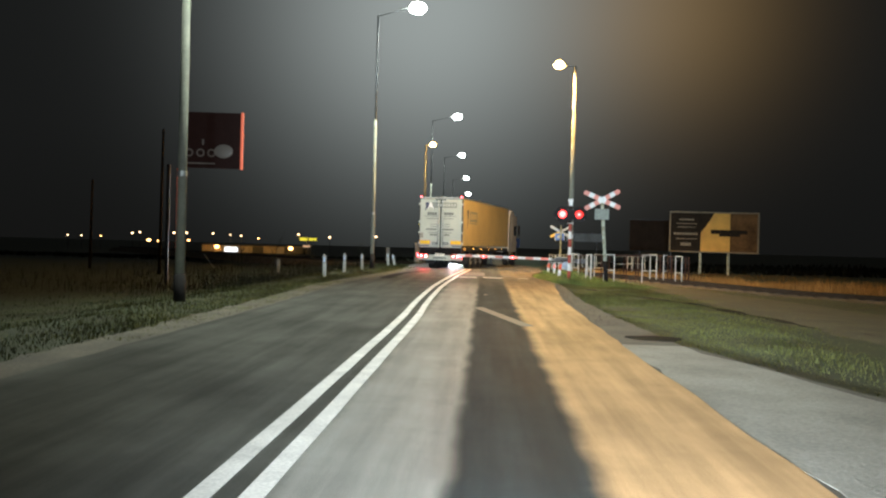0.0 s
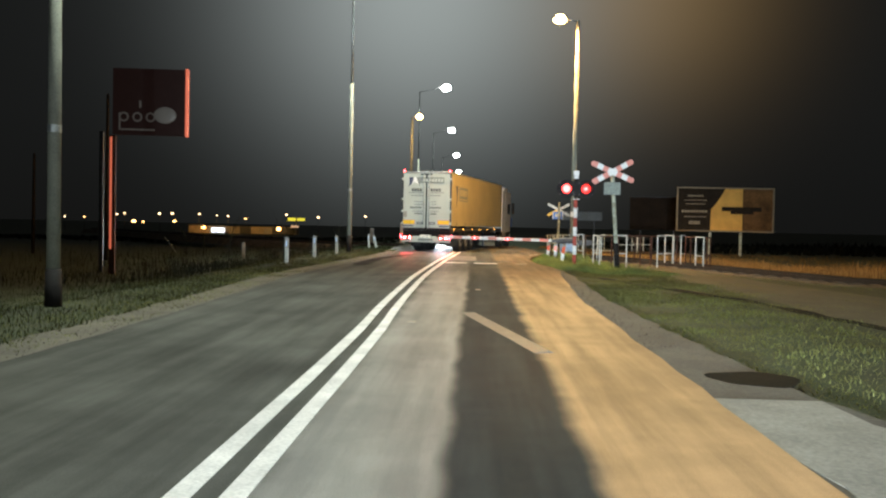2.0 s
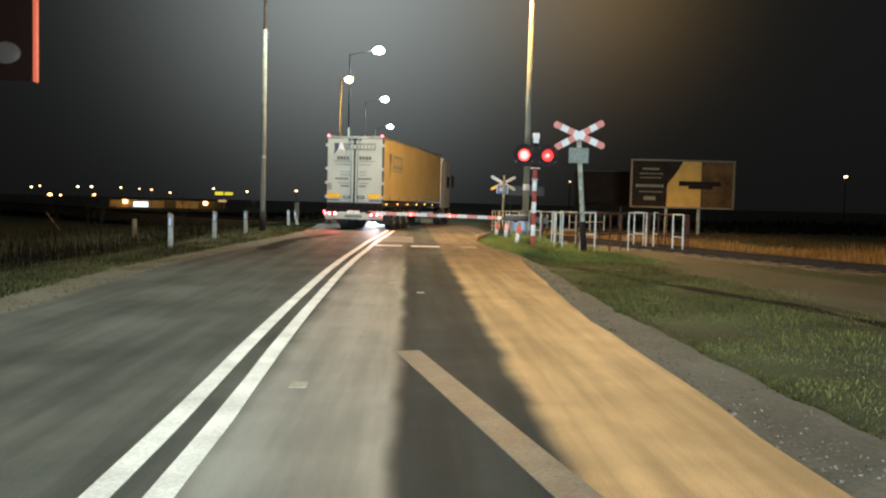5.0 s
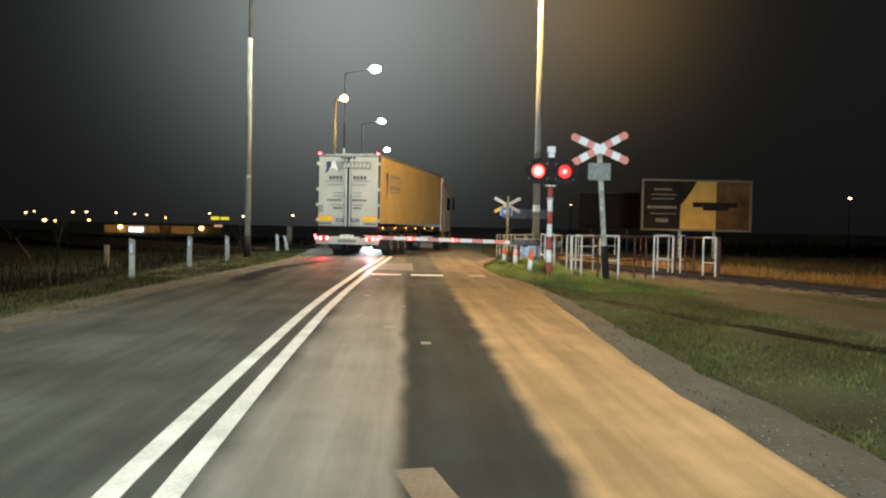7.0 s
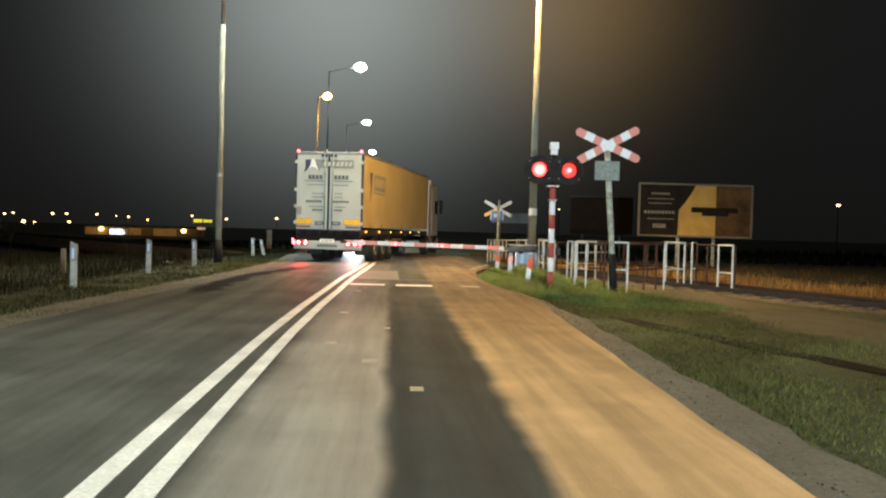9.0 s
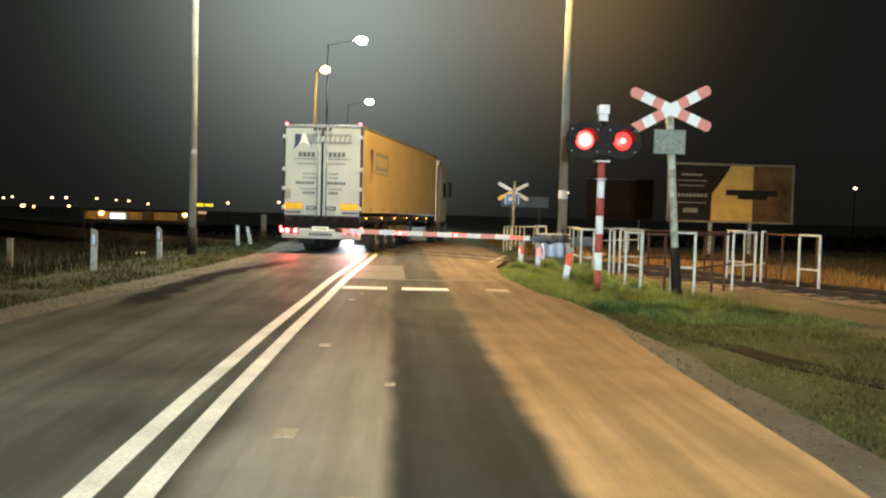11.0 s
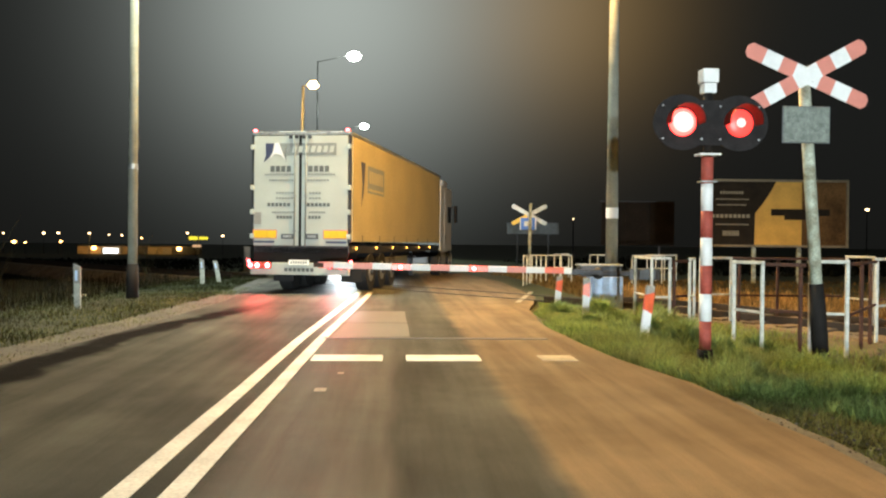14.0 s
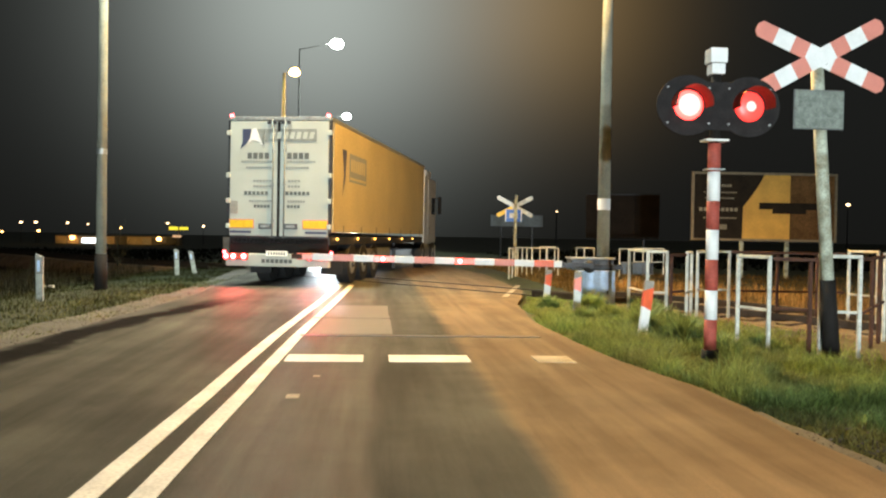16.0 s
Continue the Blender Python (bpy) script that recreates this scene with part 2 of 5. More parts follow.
M_FRAME = mat("weathered_board_frame", (0.26, 0.20, 0.12), 0.7, 0, 0.25, 5, 40, 0.2)
M_GREY = mat("grey_housing", (0.10, 0.11, 0.12), 0.55, 0.1, 0.25, 5, 50, 0.15)
M_BLUEGREY = mat("pale_cabinet", (0.50, 0.66, 0.92), 0.45, 0.0, 0.2, 5, 50, 0.15)
M_BLUE = mat("blue_sign", (0.03, 0.13, 0.50), 0.4, 0, 0.1, 8, 60, 0.05)
M_YELLOW = mat("yellow_sheeting", (0.80, 0.50, 0.03), 0.4, 0, 0.12, 8, 60, 0.05)
M_OCHRE = mat("ochre_poster", (0.74, 0.40, 0.085), 0.6, 0, 0.14, 1.5, 30, 0.05, spec=0.2)
M_BROWN = mat("brown_poster", (0.17, 0.085, 0.030), 0.7, 0, 0.6, 0.9, 30, 0.05, spec=0.12)
M_NIGHTP = mat("black_poster", (0.028, 0.019, 0.011), 0.75, 0, 0.3, 2, 30, 0.05, spec=0.12)
M_PALETXT = mat("pale_print", (0.30, 0.24, 0.15), 0.6, 0, 0.15, 4, 30, 0)
M_TXT = mat("dark_print", (0.10, 0.11, 0.105), 0.6, 0, 0.15, 6, 40, 0)
M_GTXT = mat("grey_print", (0.23, 0.25, 0.235), 0.6, 0, 0.15, 6, 40, 0)
M_NAVY = mat("navy_print", (0.045, 0.055, 0.11), 0.5, 0, 0.15, 6, 40, 0)
M_DOOR = mat("dirty_white_panel", (0.43, 0.465, 0.42), 0.5, 0, 0.10, 0.9, 60, 0.03)
M_TARP = mat("orange_yellow_tarpaulin", (0.46, 0.37, 0.19), 0.5, 0, 0.14, 0.7, 16, 0.15)
M_RODS = mat("dull_grey_rod", (0.20, 0.215, 0.20), 0.6, 0.0, 0.2, 6, 40, 0)
M_CAB = mat("cab_paint", (0.55, 0.55, 0.54), 0.3, 0, 0.1, 2, 30, 0.03, coat=0.4)
M_CARGREY = mat("dark_grey_car_paint", (0.06, 0.062, 0.068), 0.3, 0.4, 0.15, 2, 40, 0.03, coat=0.6)
M_GLASS = mat("dark_glass", (0.01, 0.011, 0.012), 0.06, 0, 0.1, 3, 20, 0)
M_WALL = mat("warehouse_wall", (0.36, 0.29, 0.20), 0.8, 0, 0.25, 0.4, 6, 0.2)
M_ROOF = mat("dark_roofing", (0.05, 0.05, 0.05), 0.8, 0, 0.25, 0.4, 6, 0.2)
M_SHED = mat("brown_boarding", (0.026, 0.019, 0.014), 0.85, 0, 0.3, 0.8, 10, 0.3, spec=0.15)
M_BALLAST = mat("track_ballast", (0.120, 0.090, 0.060), 0.95, 0, 0.45, 2.2, 18, 1.2)


def glow(name, colour, power):
    return mat(name, tuple(0.5 * c for c in colour), 0.4, 0, 0.05, 5, 40, 0, emit=colour, power=power)


G_LED = glow("led_light", (0.88, 1.0, 0.95), 60)
G_SOD = glow("sodium_light", (1.0, 0.55, 0.14), 40)
G_SIG = glow("lit_signal_lens", (1.0, 0.045, 0.04), 7)
G_SIG2 = glow("dim_signal_lens", (1.0, 0.035, 0.03), 2.6)
G_CORE = glow("signal_bulb", (1.0, 0.30, 0.28), 2.6)
G_TAIL = glow("tail_light", (1.0, 0.04, 0.05), 30)
G_TAILC = glow("tail_light_core", (1.0, 0.50, 0.45), 25)
G_AMBER = glow("amber_marker", (1.0, 0.45, 0.08), 8)
G_TOWN = glow("distant_orange_lamp", (1.0, 0.50, 0.16), 9)
G_TOWNW = glow("distant_white_lamp", (1.0, 0.68, 0.36), 5)
G_SIGNW = glow("lit_white_sign", (0.85, 0.92, 1.0), 2.5)
G_SIGNY = glow("yellow_sign_glow", (1.0, 0.85, 0.06), 0.9)
G_FORE = glow("lit_canopy_front", (1.0, 0.62, 0.36), 0.55)
G_SIGNR = glow("lit_red_edge", (1.0, 0.22, 0.12), 0.55)
G_SIGNP = glow("faint_lit_letters", (0.30, 0.28, 0.25), 0.09)
G_HEAD = glow("headlight", (0.92, 0.97, 1.0), 60)
G_ROOF = glow("roof_lamp", (0.80, 0.90, 1.0), 6)
G_PLATE = glow("lit_number_plate", (1.0, 0.95, 0.8), 0.6)


# ---- building helpers ----
def thing(name, loc, label, category, rz=0.0, group="", kind=""):
    ob = new(name)
    ob.matrix_world = pose(*loc, 0, 0, rz)
    ob.empty_display_size = 0.2
    return tagged(ob, label, category, group, kind)


def part(name, bm, material, parent=None, label="", smooth=False):
    me = bpy.data.meshes.new(name)
    if smooth:
        for f in bm.faces:
            f.smooth = True
    bm.normal_update()
    bm.to_mesh(me)
    bm.free()
    me.materials.append(material)
    ob = new(name, me)
    if parent:
        ob.parent = parent
    if label:
        ob["label"] = label
    return ob


def box(cx, cy, cz, sx, sy, sz, bevel=0.0, bm=None, turn=None):
    """A box by its centre and sizes, with its edges rounded off."""
    out = bm or bmesh.new()
    tmp = bmesh.new()
    bmesh.ops.create_cube(tmp, size=1.0)
    bmesh.ops.scale(tmp, vec=(sx, sy, sz), verts=tmp.verts)
    if bevel:
        bmesh.ops.bevel(tmp, geom=tmp.edges[:], offset=min(bevel, 0.45 * min(sx, sy, sz)), segments=2, affect="EDGES", profile=0.5)
    m = Matrix.Translation((cx, cy, cz)) @ (turn if turn is not None else Matrix())
    bmesh.ops.transform(tmp, matrix=m, verts=tmp.verts)
    me = bpy.data.meshes.new("tmp")
    tmp.to_mesh(me)
    tmp.free()
    out.from_mesh(me)
    bpy.data.meshes.remove(me)
    return out


def rod(p, q, r, r2=None, seg=12, bm=None):
    """A round bar from p to q, tapering from r to r2."""
    out = bm or bmesh.new()
    p, q = Vector(p), Vector(q)
    d = q - p
    m = Matrix.Translation((p + q) / 2) @ d.to_track_quat("Z", "Y").to_matrix().to_4x4()
    bmesh.ops.create_cone(out, cap_ends=True, segments=seg, radius1=r, radius2=r if r2 is None else r2, depth=d.length, matrix=m)
    return out


def bar(p, q, w, h, bm=None, bevel=0.004):
    """A square bar from p to q, w wide and h thick."""
    p, q = Vector(p), Vector(q)
    d = q - p
    turn = d.to_track_quat("Z", "Y").to_matrix().to_4x4()
    c = (p + q) / 2
    return box(c.x, c.y, c.z, w, h, d.length, bevel, bm, turn)


def slab(points, y0, y1, bm=None, bevel=0.0):
    """A plate whose outline is given in x and z, from y0 to y1."""
    out = bm or bmesh.new()
    front = [out.verts.new((x, y0, z)) for x, z in points]
    back = [out.verts.new((x, y1, z)) for x, z in points]
    out.faces.new(front)
    out.faces.new(back[::-1])
    n = len(points)
    for i in range(n):
        out.faces.new((front[i], back[i], back[(i + 1) % n], front[(i + 1) % n]))
    bmesh.ops.recalc_face_normals(out, faces=out.faces[:])
    return out


def strip(name, material, ys, left, right, z, depth=0.05, jitter=0.0, label="", category="", kind="structure", parent=None):
    """A sheet lying on the ground between left(y) and right(y), with sides that go down."""
    rng = random.Random(len(name) + len(ys))
    bm = bmesh.new()
    rows = []
    for y in ys:
        a, b = left(y) + rng.uniform(-jitter, jitter), right(y) + rng.uniform(-jitter, jitter)
        zz = z(y) if callable(z) else z
        rows.append([bm.verts.new((a, y, zz - depth)), bm.verts.new((a, y, zz)), bm.verts.new((b, y, zz)), bm.verts.new((b, y, zz - depth))])
    for r, s in zip(rows, rows[1:]):
        for k in range(3):
            bm.faces.new((r[k], r[k + 1], s[k + 1], s[k]))
    bm.faces.new(rows[0][::-1])
    bm.faces.new(rows[-1])
    bmesh.ops.recalc_face_normals(bm, faces=bm.faces[:])
    ob = part(name, bm, material, parent)
    if not parent:
        tagged(ob, label, category, "", kind)
    return ob


def steps(a, b, s):
    n = max(1, round((b - a) / s))
    return [a + (b - a) * i / n for i in range(n + 1)]


def lerp(x, pts):
    return float(np.interp(x, [p[0] for p in pts], [p[1] for p in pts]))


# ---- ground, road and track ----
def road_left(y):
    return lerp(y, [(-60, -4.2), (13, -4.15), (22, -4.4), (26, -4.2), (30, -3.9), (36, -3.6), (40, -3.5), (48, -3.8), (60, -4.3), (80, -4.5)])


def road_right(y):
    return lerp(y, [(-60, 2.3), (10, 2.26), (16.3, 2.32), (22.4, 2.62), (26.8, 2.92), (29.3, 2.93), (31, 2.62), (33, 2.52), (35, 2.51), (38, 2.8), (42, 3.6), (50, 3.8), (58, 3.2), (70, 2.6)])


def line_x(y):
    """The course of the inner centre line, which bends before the crossing."""
    return lerp(y, [(-40, -0.90), (9, -0.91), (11.5, -0.93), (14, -1.0), (18, -1.04), (22, -1.05), (26, -1.0), (28.5, -0.93), (31, -0.88), (33, -0.83), (36.7, -0.69), (38.5, -0.62), (43, -0.46), (58, -0.6), (80, -0.9)])


def dip(y):
    """How far the road sinks beyond the raised crossing."""
    return lerp(y, [(58, 0.0), (70, -0.42), (120, -0.6), (500, -0.6)])


def ground_z(x, y):
    """The lie of the land beside the road."""
    right = lerp(x, [(2.4, -0.05), (3.3, -0.12), (4.4, -0.12), (5.2, -0.09), (8.5, -0.22), (11, -0.31), (14, -0.36)])
    left = lerp(x, [(-20, -0.56), (-10.5, -0.50), (-8.2, -0.30), (-6.7, -0.08), (-5.4, -0.04), (-4.8, -0.04)])
    z = (right if x > 0 else left) + dip(y)
    z += lerp(y, [(90, 0), (340, -3.6), (1400, -3.6)]) * lerp(x, [(-60, 1), (-12, 0)])
    away = max(x - road_right(y), road_left(y) - x) - 1.0
    if away > 0:
        z += min(1.0, away) * (0.045 * noise.noise((x * 0.5, y * 0.5, 0)) + 0.02 * noise.noise((x * 2.1, y * 2.1, 3)))
    return z


TRACK_AT, TRACK_WAY = Vector((7.95, 36.1, 0)), Vector((-0.62, 0.785, 0)).normalized()
TRACK_SIDE = Vector((TRACK_WAY.y, -TRACK_WAY.x, 0))

xs = [-900, -500, -250, -140, -90, -60, -42, -30, -22] + steps(-17, -4, 0.65) + steps(-3, 1.5, 1.5) + steps(1.75, 11, 0.5) + [12, 13.5, 15, 18, 22, 28, 38, 55, 90, 150, 300, 600, 900]
ys = [-300, -120, -60, -35, -20] + steps(-12, 66, 0.8) + [69, 73, 78, 85, 95, 110, 130, 160, 200, 260, 350, 500, 800, 1400]
gv = [(x, y, ground_z(x, y)) for y in ys for x in xs]
nx = len(xs)
gf = [(j * nx + i, j * nx + i + 1, (j + 1) * nx + i + 1, (j + 1) * nx + i) for j in range(len(ys) - 1) for i in range(nx - 1)]
gm = bpy.data.meshes.new("ground")
gm.from_pydata(gv, [], gf)
gm.materials.append(M_SOIL)
tagged(new("ground", gm), "dark grassy soil beside the night road", "ground", "", "structure")

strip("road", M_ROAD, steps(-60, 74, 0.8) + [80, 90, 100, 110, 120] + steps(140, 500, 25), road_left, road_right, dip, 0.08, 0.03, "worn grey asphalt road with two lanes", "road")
strip("road_patch", M_PATCH, [33.08, 34.5, 36.0, 37.4], lambda y: line_x(y) + 0.1, lambda y: 0.34, 0.004, 0.01, 0.01, "rectangular asphalt patch before the barrier", "asphalt patch")
strip("road_joint", M_TAR, [32.87, 32.97, 33.04], lambda y: -0.8, lambda y: 2.2, 0.006, 0.01, 0.02, "dark tar joint across the lane", "tar joint")
strip("road_joint", M_TAR, [35.11, 35.17, 35.22], lambda y: -0.8, lambda y: 0.35, 0.006, 0.01, 0.015, "dark tar joint across the lane", "tar joint")
strip("gravel_verge", M_GRAVEL, steps(-20, 28.5, 0.35), lambda y: road_right(y) - 0.05, lambda y: lerp(y, [(-20, 5.6), (0.7, 5.0), (4, 4.0), (7.6, 3.15), (11.8, 2.98), (17, 2.88), (20, 2.95), (24.4, 3.12), (28.5, 3.05)]), -0.022, 0.06, 0.04, "grey gravel shoulder beside the lane", "shoulder")
strip("apron", M_APRON, steps(-20, 7.4, 0.8), lambda y: road_right(y) + 0.02, lambda y: lerp(y, [(-20, 5.5), (0.7, 4.85), (4, 3.85), (7.4, 3.1)]), -0.016, 0.06, 0.08, "pale dusty gravel apron beside the lane", "apron")
strip("earth_verge", M_EARTH, steps(-20, 52, 0.35), lambda y: road_left(y) - lerp(y, [(0, 0.7), (20, 0.75), (30, 0.85), (42, 0.6), (50, 0.7)]), lambda y: road_left(y) + 0.05, -0.022, 0.06, 0.07, "bare earth shoulder beside the oncoming lane", "shoulder")
bm = bmesh.new()
rows = []
for y in steps(-20, 34, 0.8):
    a, b = 6.07 - 0.0136 * (y - 20) + 0.12 * math.sin(y * 0.7), lerp(y, [(-20, 15.0), (20.5, 12.2), (34.5, 8.3)]) + 0.1 * math.sin(y * 1.1)
    rows.append([bm.verts.new((x, y, ground_z(x, y) + (0.03 if 0 < k < 6 else -0.06))) for k, x in enumerate(steps(a, b, (b - a) / 6))])
for r, q in zip(rows, rows[1:]):
    for k in range(6):
        bm.faces.new((r[k], r[k + 1], q[k + 1], q[k]))
tagged(part("footpath", bm, M_PATH), "trodden brown footpath towards the crossing fence", "footpath", "", "structure")
# this dark strip colours in the shade of the rut's trough
strip("rut", M_MUD_SHADE, steps(-2, 28, 0.6), lambda y: lerp(y, [(-2, 10.3), (18.3, 5.82), (25, 3.95), (28, 3.25)]), lambda y: lerp(y, [(-2, 10.85), (18.3, 6.22), (25, 4.36), (28, 3.55)]), lambda y: ground_z(lerp(y, [(-2, 10.55), (18.3, 6.0), (25, 4.15), (28, 3.4)]), y) + 0.015, 0.2, 0.11, "muddy rut through the grass, trough shade in its dark colour", "rut")

bm = bmesh.new()
bmesh.ops.create_circle(bm, cap_ends=True, segments=22, radius=0.5)
for v in bm.verts:
    v.co.x *= 0.85 * (1 + 0.12 * math.sin(3 * math.atan2(v.co.y, v.co.x)))
    v.co.y *= 0.8 * (1 + 0.1 * math.cos(5 * math.atan2(v.co.y, v.co.x)))
bmesh.ops.solidify(bm, geom=bm.faces[:], thickness=0.01)
puddle = part("pothole", bm, M_MUD_SHADE)
puddle.location = (2.94, 8.4, -0.0185)
tagged(puddle, "dark muddy pothole at the edge of the lane", "pothole", "", "structure")

# markings
for x, y, w in ((-0.52, 28.96, 0.10), (-0.40, 29.9, 0.06), (-0.56, 24.5, 0.12), (0.1, 22.6, 0.08), (-0.52, 21.1, 0.13), (-0.06, 19.83, 0.14), (0.36, 18.45, 0.11), (-0.6, 12.2, 0.12)):
    tagged(part("paint_speck", box(x, y, 0.002, w, w * 1.6, 0.004, 0.001), M_LINE_OLD), "small pale fleck on the asphalt", "fleck", "road flecks", "structure")
for x in (-0.275, 0.0):
    for line_ys in (steps(-40, 43.4, 1.2), steps(58, 74, 1.2) + [80, 90, 100, 110, 120] + steps(140, 300, 20)):
        strip("centre_line", M_LINE, line_ys, lambda y: line_x(y) + x - 0.066, lambda y: line_x(y) + x + 0.066, lambda y: dip(y) + 0.005, 0.007, 0.004, "white unbroken centre line", "road marking")
for a, b, m in ((-0.78, 0.0, M_LINE), (0.26, 1.09, M_LINE), (1.77, 2.17, M_LINE_OLD)):
    bm = box((a + b) / 2, 31.0, 0.003, b - a, 0.46, 0.008, 0.003)
    tagged(part("stop_line_dash", bm, m), "white dash of the stop line", "road marking", "stop line dashes", "structure")
bm = bar((0.18, 13.65, 0.001), (1.05, 9.55, 0.001), 0.22, 0.008, None, 0.002)
tagged(part("diagonal_marking", bm, M_FAINT), "worn diagonal stroke on the dark asphalt", "road marking", "", "structure")
bm = bar((2.85, 40.0, -0.005), (3.85, 44.2, -0.005), 0.12, 0.02)
tagged(part("edge_line", bm, M_LINE_OLD), "worn white edge line by the crossing", "road marking", "", "structure")


def along(s, off, z):
    p = TRACK_AT + TRACK_WAY * s + TRACK_SIDE * off
    return (p.x, p.y, z)


def track_z(s):
    return lerp(s, [(-8, -0.30), (3, -0.03), (21, -0.03), (30, -0.12)])


def track_piece(name, s0, s1):
    bm = bmesh.new()
    rng = random.Random(5)
    rows = []
    for s in steps(s0, s1, 0.8):
        j, z = (lambda: rng.uniform(-0.12, 0.12)), track_z(s)
        rows.append([bm.verts.new(along(s, o, zz)) for o, zz in ((-2.2 + j(), z - 0.5), (-1.5 + j(), z), (0, z + 0.01), (1.5 + j(), z), (2.2 + j(), z - 0.5))])
    for r, q in zip(rows, rows[1:]):
        for k in range(4):
            bm.faces.new((r[k], r[k + 1], q[k + 1], q[k]))
    bmesh.ops.recalc_face_normals(bm, faces=bm.faces[:])
    return tagged(part(name, bm, M_BALLAST), "dark ballast bed of the railway", "track bed", "", "structure")


track_piece("track_bed", -60, 5.0)
track_piece("track_bed", 22, 90)
for off in (-0.72, 0.72):
    for s0, s1 in ((-60, -8), (-8, 3), (3, 6.2), (21, 30), (30, 90)):
        bm = bar(along(s0, off, track_z(s0) + 0.07), along(s1, off, track_z(s1) + 0.07), 0.07, 0.14, None, 0.01)
        tagged(part("rail", bm, M_RAIL), "dull brown steel rail on the ballast", "rail", "rails", "structure")
for i in range(36):
    s = -17 + i * 0.62
    if s > 4.6:
        break
    z = track_z(s) - 0.01
    tagged(part("sleeper", bar(along(s, -1.25, z), along(s, 1.25, z), 0.24, 0.09, None, 0.012), M_BALLAST), "dark sleeper bedded in the ballast", "sleeper", "sleepers", "structure")
# flush rails where the road crosses the track
for off in (-0.72, 0.72):
    bm = bar(along(6.2, off, 0.004), along(17.2, off, 0.004), 0.075, 0.024, None, 0.003)
    tagged(part("flush_rail", bm, M_STEEL), "steel rail flush with the crossing", "rail", "rails", "structure")


# ---- street lamps ----
def bowl(x, z, a, b, depth):
    """The drop-shaped glass under a lamp head, oversized to suggest the lamp's glare."""
    bm = bmesh.new()
    bmesh.ops.create_uvsphere(bm, u_segments=16, v_segments=10, radius=1.0, matrix=Matrix.Translation((x, 0, z)) @ Matrix.Diagonal((a, b, depth, 1)))
    return bm


def led_lamp(x, y, h, reach, z0):
    lamp = thing("street_lamp", (x, y, z0 - 0.1), "tall concrete street lamp with a white lit head", "street lamp", 0, "white street lamps")
    part("pole", rod((0, 0, 0), (0, 0, 8.2), 0.11, 0.085, 14), M_POLE, lamp, "", True)
    part("upper_pole", rod((0, 0, 8.2), (0, 0, h - 0.2), 0.068, 0.045, 12), M_ZINC, lamp, "", True)
    part("base", rod((0, 0, 0), (0, 0, 0.85), 0.14, 0.125, 14), M_BLACK, lamp, "black painted base", True)
    part("band", rod((0, 0, 3.0), (0, 0, 3.12), 0.108, 0.106, 14), M_ZINC, lamp)
    part("arm", rod((0, 0, h - 0.25), (reach - 0.3, 0, h + 0.25), 0.026, 0.02, 10), M_ZINC, lamp, "", True)
    part("head", box(reach, 0, h + 0.30, 0.85, 0.36, 0.14, 0.05), M_ZINC, lamp)
    part("diffuser", bowl(reach, h + 0.21, 0.48, 0.36, 0.33), G_LED, lamp, "glowing white lens", True)
    return lamp


def sodium_lamp(x, y, h, reach, z0=0.0):
    lamp = thing("street_lamp", (x, y, z0 - 0.1), "slender street lamp with an orange sodium head", "street lamp", 0, "orange street lamps")
    side = 1 if reach > 0 else -1
    part("pole", rod((0, 0, 0), (0, 0, h), 0.135, 0.075, 14), M_POLE, lamp, "", True)
    part("band", rod((0, 0, 1.95), (0, 0, 2.18), 0.131, 0.13, 14), M_WHITE, lamp, "white painted band")
    part("arm", rod((0, 0, h - 0.05), (reach - side * 0.25, 0, h + 0.05), 0.035, 0.03, 10), M_ZINC, lamp, "", True)
    part("head", box(reach, 0, h + 0.13, 0.62, 0.28, 0.14, 0.05), M_GREY, lamp)
    part("diffuser", bowl(reach, h + 0.06, 0.31, 0.22, 0.22), G_SOD, lamp, "glowing orange lens", True)
    return lamp


# place of each white head, and how far its arm reaches from the pole
for y, x, z, reach in ((-25, -3.0, 14.0, 3.2), (13.5, -3.4, 14.1, 3.0), (41.2, -3.66, 14.2, 2.15), (82, -2.76, 14.5, 2.55), (117.5, -3.23, 14.37, 2.5), (152, -3.3, 13.8, 2.5), (190, -3.6, 13.2, 2.5),
                       (215, -3.8, 13.0, 2.5), (255, -4.2, 12.9, 2.5), (300, -4.8, 12.8, 2.5), (350, -5.4, 12.6, 2.5)):
    z0 = -0.2 if y == 13.5 else dip(y)
    led_lamp(x - reach, y, z - 0.13 - z0, reach, z0)
    if y < 120:
        spot("street_lamp_light", (x, y, z - 0.43), (x + 4.0, y, 0), LED_W, LED, 125, 0.8, 0.25)
for x, y, h, r in ((4.75, 39.3, 10.86, -0.83), (-5.05, 70.0, 10.64, 0.57)):
    sodium_lamp(x, y, h, r, dip(y))
    spot("street_lamp_light", (x + r, y - 0.1, h - 0.26), (x + r * 2.2 if x > 0 else x + 10.0, y - 1.2, 0), SOD_W, SODIUM, 168 if x > 0 else 140, 0.25 if x > 0 else 0.9, 0.2)


